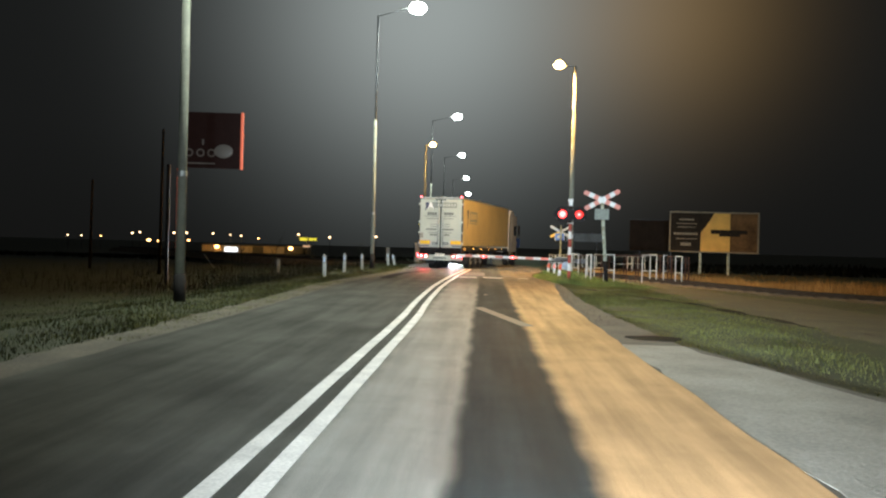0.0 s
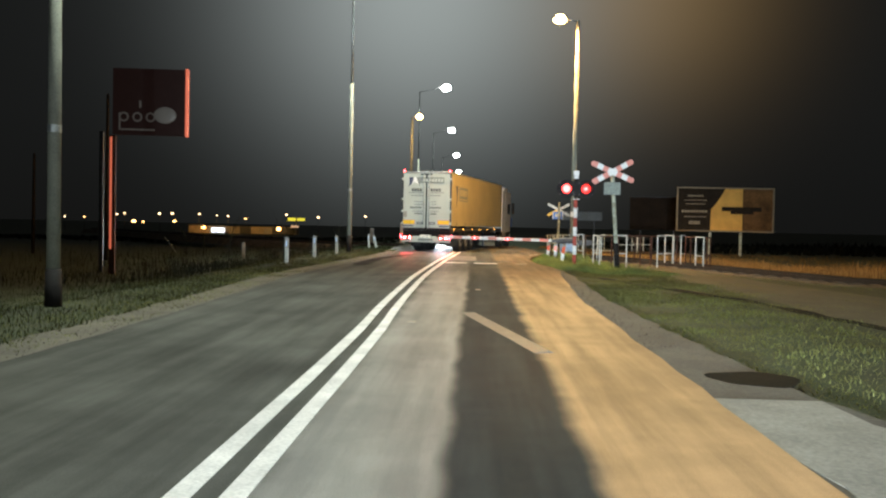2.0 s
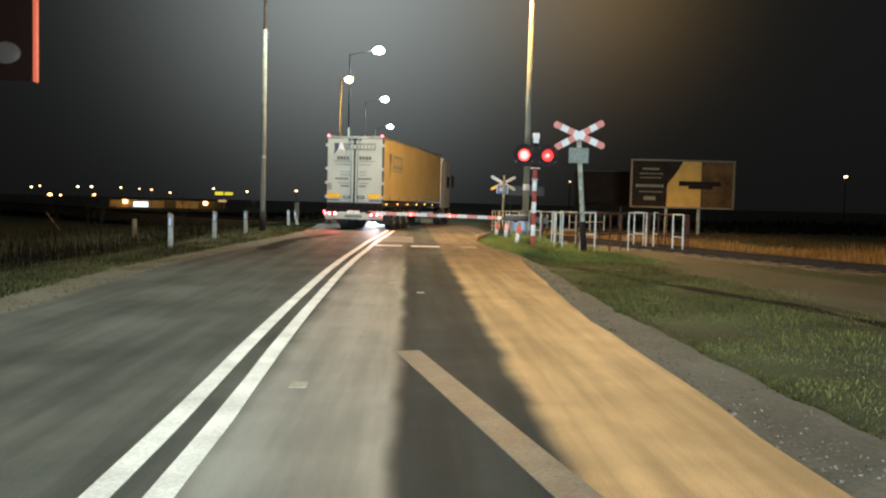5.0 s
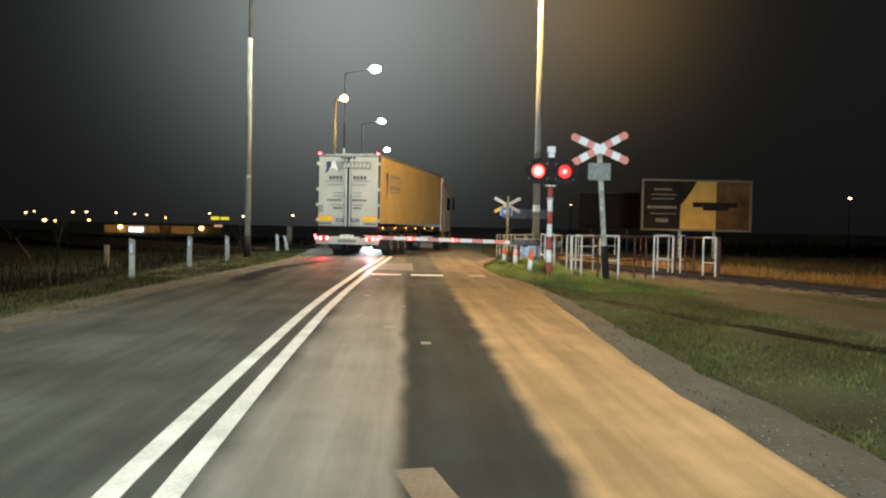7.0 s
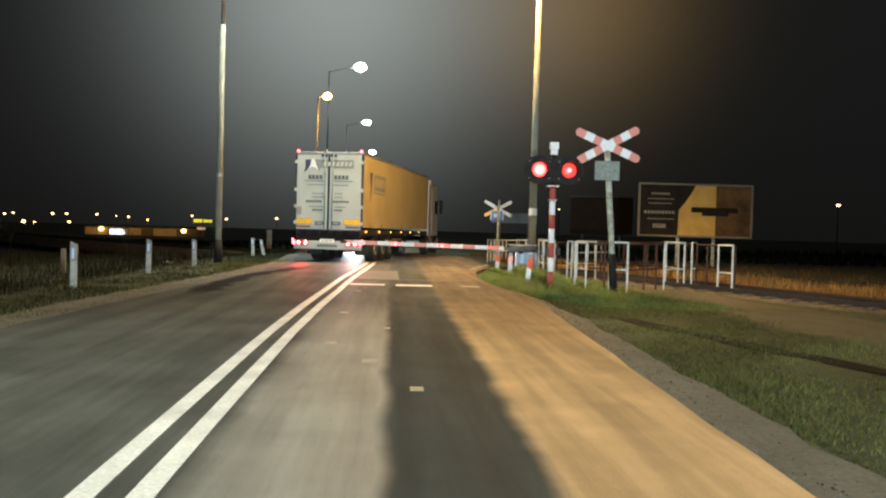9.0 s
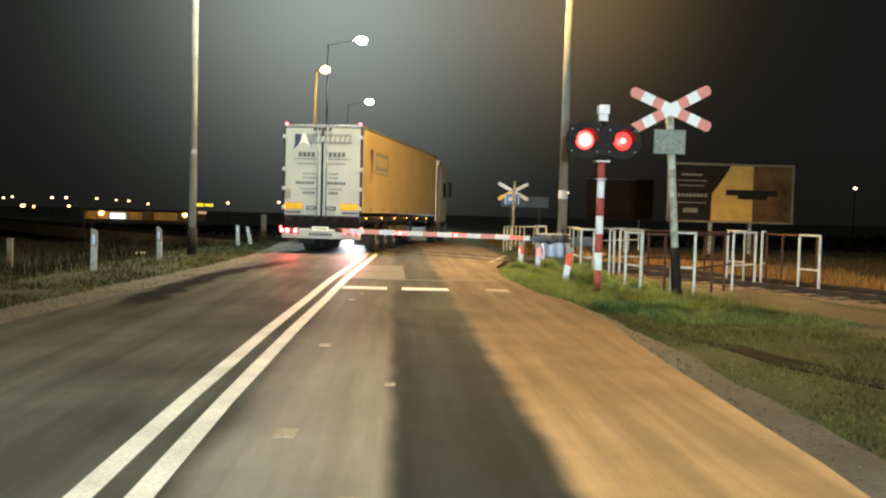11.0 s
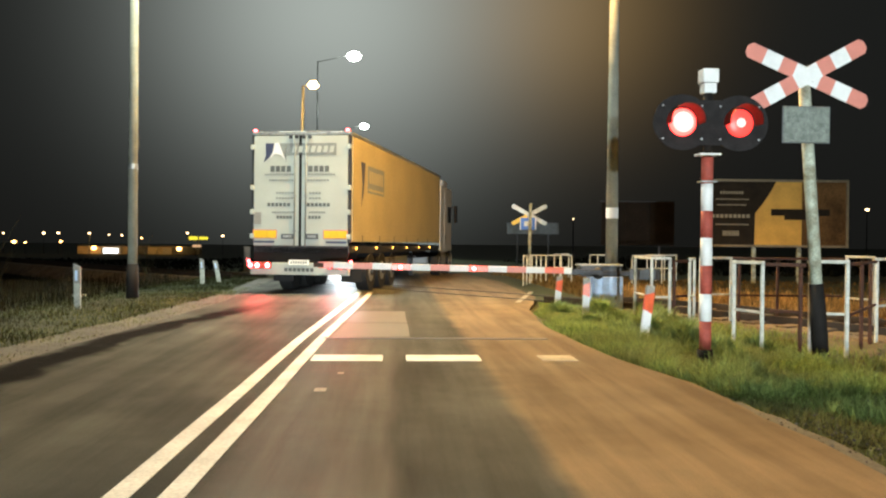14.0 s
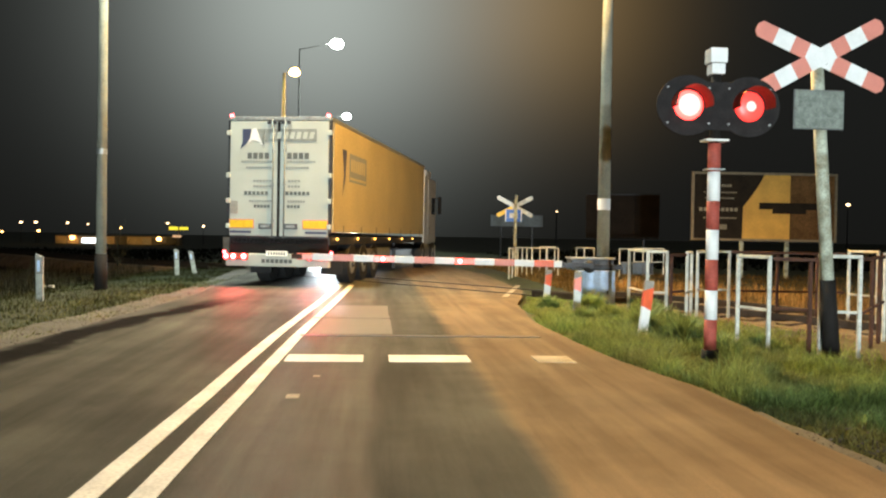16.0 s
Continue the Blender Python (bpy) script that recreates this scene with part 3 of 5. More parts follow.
# ---- level crossing ----
def level_signal():
    s = thing("crossing_signal", (3.95, 31.73, -0.14), "red and white level crossing signal with two red lamps", "crossing signal")
    cuts = [(-0.05, 0.16, M_BLACK), (0.16, 0.505, M_RED), (0.505, 0.84, M_WHITE), (0.84, 1.19, M_RED), (1.19, 1.53, M_WHITE), (1.53, 1.86, M_RED), (1.86, 2.195, M_WHITE), (2.195, 2.52, M_RED)]
    for a, b, m in cuts:
        part("post_band", rod((0, 0, a), (0, 0, b), 0.098 if a < 0 else 0.071, None, 20), m, s, "", True)
    part("upper_post", rod((0, 0, 2.52), (0, 0, 3.30), 0.058, None, 16), M_BLACK, s, "", True)
    part("collar", box(0, 0, 2.22, 0.2, 0.17, 0.02, 0.004), M_ZINC, s)
    part("collar", box(0, 0, 2.55, 0.27, 0.2, 0.025, 0.005), M_WHITE, s)
    part("bell_box", box(0, 0, 3.51, 0.2, 0.2, 0.17, 0.015), M_WHITE, s, "white square bell housing")
    part("bell_neck", box(0, 0, 3.36, 0.16, 0.16, 0.12, 0.012), M_WHITE, s)
    for side, lens_m, core in ((-1, G_SIG, True), (1, G_SIG2, True)):
        cx = side * 0.355
        n = 28
        pts = [(cx + 0.36 * math.cos(2 * math.pi * i / n), 2.93 + 0.34 * math.sin(2 * math.pi * i / n)) for i in range(n)]
        board = part("backing_board", slab(pts, -0.10, -0.075), M_MATT, s)
        part("lamp_housing", rod((cx, -0.09, 2.93), (cx, 0.16, 2.93), 0.17, 0.13, 20), M_MATT, s, "", True)
        lens = bmesh.new()
        bmesh.ops.create_uvsphere(lens, u_segments=24, v_segments=12, radius=0.168, matrix=Matrix.Translation((cx, -0.105, 2.93)) @ Matrix.Diagonal((1, 0.3, 1, 1)))
        lamp = part("lens", lens, lens_m, s, "glowing red lens", True)
        if core:
            c = bmesh.new()
            r = 0.128 if side < 0 else 0.058
            bmesh.ops.create_uvsphere(c, u_segments=16, v_segments=8, radius=r, matrix=Matrix.Translation((cx, -0.155 if side > 0 else -0.14, 2.93)) @ Matrix.Diagonal((1, 0.25, 1, 1)))
            part("bulb", c, G_CORE, s, "white-hot lamp centre", True)
        hood = bmesh.new()
        k = 18
        for i in range(k + 1):
            a = radians(-10 + 200 * i / k)
            for y, r in ((-0.10, 0.192), (-0.34, 0.202)):
                hood.verts.new((cx + r * math.cos(a), y, 2.93 + r * math.sin(a)))
        hood.verts.ensure_lookup_table()
        for i in range(k):
            hood.faces.new([hood.verts[2 * i], hood.verts[2 * i + 1], hood.verts[2 * i + 3], hood.verts[2 * i + 2]])
        bmesh.ops.solidify(hood, geom=hood.faces[:], thickness=0.006)
        # red paint on the visor stands in for glow from the lens
        part("visor", hood, M_RED, s, "visor above the lens, painted red for the lens glow", True)
        for dx, dz in ((-0.24, 0.2), (0.24, 0.2), (-0.24, -0.2), (0.24, -0.2)):
            part("bolt", rod((cx + dx, -0.115, 2.93 + dz), (cx + dx, -0.10, 2.93 + dz), 0.012, None, 8), M_ZINC, s)
    part("crossbar", box(0, 0.0, 2.93, 0.5, 0.09, 0.16, 0.01), M_MATT, s)
    part("centre_plate", box(0, -0.088, 2.93, 0.26, 0.02, 0.55, 0.008), M_MATT, s)
    return s


level_signal()


def cross_arm(parent, cx, y, cz, angle, half, w, bands):
    """One arm of the cross, cut into its bands of colour; its ends are pointed."""
    ca, sa = math.cos(angle), math.sin(angle)
    edges = bands
    for (a, b, m) in edges:
        pts = [(a, -w / 2), (b, -w / 2), (b, w / 2), (a, w / 2)]
        if a <= -half + 1e-6:
            pts = [(a, -w * 0.22), (a + w * 0.25, -w / 2), (b, -w / 2), (b, w / 2), (a + w * 0.25, w / 2), (a, w * 0.22)]
        if b >= half - 1e-6:
            pts = [(a, -w / 2), (b - w * 0.25, -w / 2), (b, -w * 0.22), (b, w * 0.22), (b - w * 0.25, w / 2), (a, w / 2)]
        part("arm_band", slab([(cx + u * ca - v * sa, cz + u * sa + v * ca) for u, v in pts], y, y + 0.012), m, parent)


def saint_cross():
    s = thing("crossing_cross", (5.59, 32.06, -0.10), "red and white diagonal crossing cross on a leaning post", "crossing sign")
    lean = -0.28
    part("lower_post", rod((0, 0, 0), (lean * 0.26, 0, 0.92), 0.1, 0.09, 14), M_BLACK, s, "black painted post foot", True)
    part("post", rod((lean * 0.26, 0, 0.92), (lean, 0, 3.62), 0.075, 0.072, 14), M_WOODP, s, "peeling pale green post", True)
    half = 0.85
    bands = [(-half, -0.60, M_PINK), (-0.60, -0.37, M_WHITE), (-0.37, -0.175, M_PINK), (-0.175, 0.175, M_WHITE), (0.175, 0.37, M_PINK), (0.37, 0.60, M_WHITE), (0.60, half, M_PINK)]
    cross_arm(s, lean, -0.10, 3.555, radians(-23), half, 0.20, bands)
    cross_arm(s, lean, -0.115, 3.555, radians(29), half, 0.20, bands)
    part("plate", box(lean + 0.005, -0.09, 2.94, 0.60, 0.02, 0.45, 0.01), M_FROST, s, "dull grey metal plate")
    part("plate_rim", box(lean + 0.005, -0.078, 2.94, 0.62, 0.012, 0.47, 0.005), M_GREY, s)
    part("bracket", box(lean - 0.01, -0.05, 3.50, 0.2, 0.1, 0.06, 0.005), M_STEEL, s)
    return s


saint_cross()


def far_cross():
    s = thing("crossing_cross", (5.75, 56.3, -0.32), "weathered crossing cross seen from behind on a pale post", "crossing sign")
    part("post", rod((0, 0, 0), (0.03, 0, 3.3), 0.075, 0.06, 12), M_WOODP, s, "", True)
    part("lower_post", rod((0, 0, 0), (0, 0, 0.7), 0.09, 0.085, 12), M_BLACK, s, "", True)
    half = 0.82
    for ang, y in ((28, 0.10), (-28, 0.115)):
        m2 = M_YELLOW if ang > 0 else M_ZINC
        cross_arm(s, 0, y, 2.82, radians(ang), half, 0.17, [(-half, -0.12, m2), (-0.12, 0.12, M_ZINC), (0.12, half, M_ZINC)])
    part("sign", box(-0.05, 0.09, 2.45, 0.70, 0.02, 0.5, 0.01), M_BLUE, s, "small blue sign below the cross")
    part("sign_mark", box(-0.05, 0.076, 2.45, 0.34, 0.004, 0.2, 0.0), M_ZINC, s)
    for x in (-0.37, 0.27):
        part("sign_edge", box(x - 0.01, 0.07, 2.45, 0.035, 0.01, 0.5, 0.0), M_WHITE, s)
    return s


far_cross()


def barrier():
    b = thing("crossing_barrier", (4.38, 38.82, -0.12), "lowered red and white striped crossing barrier across the lane", "barrier")
    part("machine_housing", box(-0.02, 0.0, 0.87, 0.85, 0.42, 0.22, 0.03), M_GREY, b, "grey drive housing")
    part("cabinet", box(0.10, -0.03, 0.38, 0.66, 0.45, 0.76, 0.02), M_BLUEGREY, b, "pale blue-grey cabinet")
    part("cabinet_door", box(0.10, -0.262, 0.39, 0.56, 0.02, 0.64, 0.006), M_BLUEGREY, b)
    part("cabinet_lock", box(0.27, -0.277, 0.33, 0.03, 0.02, 0.07, 0.004), M_STEEL, b)
    part("label_plate", box(-0.02, -0.274, 0.36, 0.10, 0.006, 0.08, 0.0), M_WHITE, b)
    part("housing_lid", box(-0.02, 0, 0.995, 0.90, 0.46, 0.035, 0.012), M_ZINC, b)
    part("pivot", rod((-0.1, -0.30, 0.83), (-0.1, -0.2, 0.83), 0.12, None, 18), M_STEEL, b, "", True)
    part("counterweight", box(0.85, -0.28, 0.82, 0.62, 0.12, 0.24, 0.02), M_GREY, b, "dark counterweight")
    part("counterweight_arm", box(0.3, -0.28, 0.83, 0.8, 0.06, 0.1, 0.01), M_STEEL, b)
    x1, x0 = 3.73 - 4.38, -1.47 - 4.38
    z1, z0 = 0.875, 0.95
    zz = lambda x: z0 + (z1 - z0) * (x - x0) / (x1 - x0)
    x, k = x1, 0
    widths = [0.16] + [0.387] * 12 + [0.30]
    tilt = Matrix.Rotation(-math.atan2(z1 - z0, x1 - x0), 4, "Y")
    for w in widths:
        a = max(x - w, x0)
        m = M_WHITE if k % 2 == 0 else (M_REDREF if k % 4 == 1 else M_PINK)
        part("boom_segment", box((a + x) / 2, -0.28, zz((a + x) / 2), x - a, 0.06, 0.125, 0.008, None, tilt), m, b)
        x, k = a, k + 1
        if x <= x0 + 1e-4:
            break
    part("boom_shaft", box((x1 - 0.1) / 2, -0.28, z1 - 0.02, -x1 + 0.1, 0.05, 0.11, 0.01), M_STEEL, b)
    for lx in (1.74 - 4.38, 0.26 - 4.38):
        part("boom_lamp", rod((lx, -0.345, zz(lx)), (lx, -0.31, zz(lx)), 0.045, None, 14), G_TAIL, b, "small red warning lamp", True)
    part("tip_plate", box(x0 + 0.1, -0.32, zz(x0), 0.2, 0.012, 0.09, 0.0), M_RUST, b)
    return b


barrier()


def delineator(x, y, z, h, lean, turn, colour, label, group, rise=0.0):
    d = thing("delineator_post", (x, y, z), label, "delineator", turn, group)
    tip = Matrix.Rotation(radians(lean), 4, "Y")
    r = lambda bmx: (bmesh.ops.transform(bmx, matrix=tip, verts=bmx.verts), bmx)[1]
    w = 0.13
    part("post", r(box(0, 0, h * 0.30, w, 0.05, h * 0.60, 0.012)), M_WHITE if colour else M_OLDWHITE, d)
    if colour:
        part("reflector_band", r(slab([(-w / 2, h * 0.60), (w / 2, h * 0.54), (w / 2, h * 0.90), (-w / 2, h * 0.84)], -0.030, 0.026)), colour, d, "slanted red reflector")
        part("top", r(box(0, 0, h * 0.80, w, 0.048, h * 0.40, 0.010)), M_CONC, d)
    else:
        part("top", r(slab([(-w / 2, h * 0.60), (w / 2, h * 0.60), (w / 2, h * 0.94), (-w / 2, h)], -0.024, 0.024)), M_CONC, d)
        part("reflector", r(box(-0.01, -0.03, h * 0.76, 0.05, 0.012, h * 0.22, 0.004)), M_BLUEGREY, d, "pale reflector strip")
    return d


for x, y, h, lean, turn in ((3.63, 33.25, 0.86, 7, 8), (3.79, 37.5, 0.78, 1, -4), (3.63, 39.5, 0.74, 4, 5)):
    delineator(x, y, -0.13, h, lean, turn, M_REDREF, "leaning white delineator post with a red reflector", "red delineators")
for x, y, h, lean, turn in ((-6.02, 28.5, 0.97, 0, -6), (-6.14, 34.0, 0.95, 1, 4), (-5.9, 38.1, 0.92, -1, -3), (-5.64, 47.6, 0.86, -2, 5)):
    delineator(x, y, -0.10, h, lean, turn, None, "weathered white delineator post in the roadside grass", "white delineators")
delineator(-5.33, 48.6, -0.10, 0.80, -11, 5, None, "leaning grey delineator post near the crossing", "white delineators")
tagged(part("concrete_slab", box(-8.75, 46.1, ground_z(-8.75, 46.1) + 0.03, 0.34, 0.14, 0.10, 0.015), M_WHITE), "small pale slab lying on the ditch bank", "slab")


# ---- pedestrian fence ----
def fence_frame(p, q, z0, z1, material=M_FENCE, mid=0.47, w=0.043, label="white tubular steel barrier frame by the footpath", posts=(0.0, 1.0)):
    p, q = Vector((*p, z0)), Vector((*q, z0))
    f = thing("fence_frame", p, label, "fence", 0, "white fence frames" if material is M_FENCE else "rusty fence frames")
    d, h = q - p, z1 - z0
    up = Vector((0, 0, h))
    for k in posts:
        part("post", bar(d * k, d * k + up, w, w, None, 0.008), material, f)
    part("top_rail", bar(up - d.normalized() * w / 2 + Vector((0, 0, w / 2 + 0.002)), d + up + d.normalized() * w / 2 + Vector((0, 0, w / 2 + 0.002)), w, w, None, 0.008), material, f)
    if mid:
        m = Vector((0, 0, h * mid))
        part("middle_rail", bar(m + d.normalized() * 0.026, m + d - d.normalized() * 0.026, w * 0.9, w * 0.8, None, 0.008), material, f)
    return f


RUSTY = "rusty brown steel fence panel behind the white frames"
for p, q, z0, z1, ps in (((4.82, 32.98), (4.975, 32.43), -0.14, 1.05, (0.0, 1.0)), ((5.48, 32.17), (5.91, 32.03), -0.14, 1.08, (0.03, 1.0)), ((5.64, 36.48), (6.21, 36.50), -0.14, 1.05, (0.0, 1.0)),
                         ((8.29, 36.36), (8.48, 35.82), -0.26, 1.10, (0.0, 1.0)), ((7.48, 34.03), (8.25, 34.66), -0.22, 1.09, (0.0, 1.0)), ((8.73, 35.41), (8.98, 35.80), -0.27, 1.10, (0.0,)),
                         ((8.99, 34.10), (9.13, 33.47), -0.28, 1.07, (0.0, 1.0)), ((4.56, 36.87), (4.48, 35.62), -0.14, 1.05, (0.0, 1.0)), ((4.51, 35.58), (4.76, 35.52), -0.14, 1.05, (1.0,)),
                         ((5.23, 35.88), (5.42, 36.18), -0.14, 1.04, (0.0, 1.0))):
    fence_frame(p, q, z0, z1, M_FENCE, 0.47, 0.044, posts=ps)
for p, q, z0, z1, ps in (((5.03, 32.40), (5.43, 32.20), -0.14, 1.03, (0.9,)), ((5.97, 32.08), (7.43, 33.98), -0.2, 1.05, (0.42, 0.78)), ((6.26, 36.50), (8.24, 36.38), -0.24, 1.05, (0.05, 0.4, 0.75)),
                         ((4.81, 35.52), (5.18, 35.84), -0.14, 1.0, (0.1,)), ((9.0, 35.75), (9.02, 34.16), -0.28, 1.05, (0.0, 0.5)), ((9.17, 33.52), (9.75, 34.80), -0.3, 1.04, (0.45, 1.0)),
                         ((8.52, 35.74), (8.70, 35.46), -0.26, 1.06, (0.5,))):
    fence_frame(p, q, z0, z1, M_RUST, 0.5, 0.045, RUSTY, ps)
# frames beyond the track
for p, q, ps in (((5.05, 51.4), (6.1, 51.6), (0.0, 0.16, 0.32, 0.5, 1.0)), ((6.4, 52.9), (6.5, 51.5), (0.0, 1.0)), ((7.7, 53.8), (8.4, 53.9), (0.0, 0.45, 1.0)), ((9.1, 52.9), (10.3, 53.1), (0.0, 1.0)), ((10.4, 55.3), (11.6, 55.3), (0.0, 0.3, 0.6, 1.0)),
                 ((4.5, 49.8), (4.95, 51.2), (0.0, 0.5, 1.0)), ((6.7, 55.8), (7.3, 55.8), (0.0, 1.0))):
    fence_frame(p, q, -0.15, 0.87, M_FENCE, 0.5, 0.045, "white tubular barrier frame beyond the track", ps)


# ---- billboards ----
def billboard():
    a, b = Vector((13.93, 58.52, 0)), Vector((20.33, 58.1, 0))
    w = (b - a).length
    rz = math.degrees(math.atan2(b.y - a.y, b.x - a.x))
    s = thing("billboard", (a.x, a.y, -0.36), "wide billboard with a dark and ochre poster on two posts", "billboard", rz)
    z0, z1 = 1.26 + 0.36, 4.27 + 0.36
    h = z1 - z0
    part("backing", box(w / 2, 0.08, (z0 + z1) / 2, w, 0.08, h, 0.01), M_STEEL, s)
    rail = M_FRAME
    part("frame_bar", box(w / 2, 0, z1 - 0.05, w, 0.12, 0.10, 0.01), rail, s)
    part("frame_bar", box(w / 2, 0, z0 + 0.05, w, 0.12, 0.10, 0.01), rail, s)
    part("frame_bar", box(0.05, 0, (z0 + z1) / 2, 0.10, 0.118, h - 0.2, 0.01), rail, s)
    part("frame_bar", box(w - 0.05, 0, (z0 + z1) / 2, 0.10, 0.118, h - 0.2, 0.01), rail, s)
    for x in (2.3, w - 2.1):
        part("leg", box(x, 0.2, z0 / 2 + 0.5, 0.16, 0.16, z0 + 1.0, 0.01), M_WOODP, s)
    u = lambda f: 0.1 + f * (w - 0.2)
    v = lambda f: z1 - 0.1 - f * (h - 0.2)
    black = [(u(0), v(0)), (u(0.50), v(0)), (u(0.46), v(0.16)), (u(0.40), v(0.36)), (u(0.35), v(0.5)), (u(0.345), v(1)), (u(0), v(1))]
    part("poster_black", slab(black, 0.022, 0.03), M_NIGHTP, s)
    part("poster_ochre", slab([(u(0.50), v(0)), (u(0.685), v(0)), (u(0.685), v(1)), (u(0.347), v(1)), (u(0.352), v(0.5)), (u(0.402), v(0.36)), (u(0.462), v(0.16))], 0.022, 0.03), M_OCHRE, s)
    part("poster_brown", slab([(u(0.685), v(0)), (u(1), v(0)), (u(1), v(1)), (u(0.685), v(1))], 0.022, 0.03), M_BROWN, s)
    for x0, x1, y0, y1, m in ((0.465, 0.885, 0.43, 0.535, M_NIGHTP), (0.56, 0.80, 0.535, 0.60, M_NIGHTP)):
        part("slogan_bar", slab([(u(x0), v(y0)), (u(x1), v(y0)), (u(x1), v(y1)), (u(x0), v(y1))], 0.012, 0.0165), m, s)
    for x0, x1, y0, y1 in ((0.10, 0.27, 0.155, 0.195), (0.07, 0.31, 0.27, 0.29), (0.08, 0.29, 0.36, 0.38), (0.04, 0.32, 0.52, 0.575), (0.07, 0.31, 0.67, 0.69), (0.12, 0.24, 0.78, 0.86)):
        n = 9 if y1 - y0 > 0.03 else 14
        for i in range(n):
            a0 = x0 + (x1 - x0) * i / n
            part("print_bar", slab([(u(a0), v(y0)), (u(a0 + (x1 - x0) / n * 0.72), v(y0)), (u(a0 + (x1 - x0) / n * 0.72), v(y1)), (u(a0), v(y1))], 0.012, 0.0215), M_PALETXT, s)
    return s


billboard()


def old_billboard(x0, x1, y, z0, z1, label, material, cols=3):
    s = thing("billboard", ((x0 + x1) / 2, y, -0.36 + dip(y)), label, "billboard", -8, "unlit billboards")
    w = x1 - x0
    n = cols
    for i in range(n):
        part("board", box(-w / 2 + w * (i + 0.5) / n, 0, (z0 + z1) / 2 + 0.36 - dip(y), w / n - 0.01, 0.06, z1 - z0, 0.01), material, s)
    for x in (-w * 0.3, w * 0.3):
        part("leg", box(x, 0.12, (z1 - dip(y)) / 2 + 0.1, 0.12, 0.12, z1 - dip(y) + 0.3, 0.01), M_STEEL, s)
    part("top_bar", box(0, -0.02, z1 + 0.39 - dip(y), w + 0.1, 0.1, 0.06, 0.01), M_STEEL, s)
    return s


old_billboard(14.7, 19.75, 80.0, 1.25, 4.3, "unlit brown billboard standing in the dark", M_SHED)
old_billboard(9.4, 13.6, 90.0, 2.1, 3.0, "long unlit grey board beyond the track", M_GREY, 2)


# ---- roadside advertising sign ----
def totem():
    s = thing("advertising_sign", (-11.86, 28.25, -0.4), "dark roadside advertising sign with a red lit edge", "advertising sign", 6)
    part("post", box(0, 0, 1.85, 0.16, 0.16, 4.3, 0.01), M_RUST, s, "rust-red post")
    part("rear_post", box(-0.62, 0.9, 1.95, 0.12, 0.12, 4.5, 0.01), M_STEEL, s)
    part("panel", box(1.05, 0, 5.0, 2.1, 0.18, 1.95, 0.02), M_PANEL, s, "dark sign panel")
    part("lit_edge", box(2.14, -0.02, 5.0, 0.07, 0.2, 2.0, 0.01), G_SIGNR, s, "glowing red edge strip")
    part("lit_edge", box(-0.03, -0.092, 2.3, 0.06, 0.03, 3.3, 0.005), G_SIGNR, s, "red lit strip on the post")
    for x in (0.33, 0.72, 1.1):
        ring = bmesh.new()
        k = 20
        for i in range(k):
            a = 2 * math.pi * i / k
            for r in (0.09, 0.145):
                ring.verts.new((x + r * math.cos(a), -0.10, 4.55 + r * math.sin(a)))
        ring.verts.ensure_lookup_table()
        for i in range(k):
            j = (i + 1) % k
            ring.faces.new([ring.verts[2 * i], ring.verts[2 * i + 1], ring.verts[2 * j + 1], ring.verts[2 * j]])
        bmesh.ops.solidify(ring, geom=ring.faces[:], thickness=0.01)
        part("logo_ring", ring, G_SIGNP, s)
    part("logo_stem", box(0.21, -0.1, 4.42, 0.05, 0.015, 0.5, 0), G_SIGNP, s)
    part("logo_stroke", box(0.80, -0.1, 4.93, 0.06, 0.015, 0.2, 0), G_SIGNP, s)
    part("logo_stroke", box(0.72, -0.1, 4.18, 1.0, 0.015, 0.05, 0), G_SIGNP, s)
    dot = bmesh.new()
    bmesh.ops.create_uvsphere(dot, u_segments=20, v_segments=8, radius=0.33, matrix=Matrix.Translation((1.52, -0.09, 4.62)) @ Matrix.Diagonal((1, 0.1, 0.75, 1)))
    part("logo_disc", dot, G_SIGNP, s, "pale round logo", True)
    s.scale = (1.13, 1.13, 1.13)
    return s


totem()


for x, y, h in ((-16.3, 37.8, 7.5), (-22.5, 43.2, 5.2)):
    s = thing("utility_pole", (x, y, -0.65), "slim dark wooden pole standing in the field", "pole", 0, "field poles")
    part("shaft", rod((0, 0, 0), (0.04, 0, h), 0.09, 0.06, 10), M_SHED, s, "", True)
    part("cap", rod((0.04, 0, h), (0.04, 0, h + 0.06), 0.07, 0.02, 10), M_STEEL, s)


# ---- articulated lorry ----
def wheel(parent, x, y, r=0.5, w=0.32, name="wheel"):
    side = -1 if x < 0 else 1
    wh = part(name, rod((x - side * w, y, r), (x, y, r), r, None, 28), M_RUBBER, parent, "", False)
    part("rim", rod((x - side * 0.02, y, r), (x + side * 0.012, y, r), r * 0.56, r * 0.5, 20), M_ZINC, wh)
    part("hub", rod((x, y, r), (x + side * 0.06, y, r), r * 0.2, r * 0.16, 14), M_STEEL, wh)
    return wh


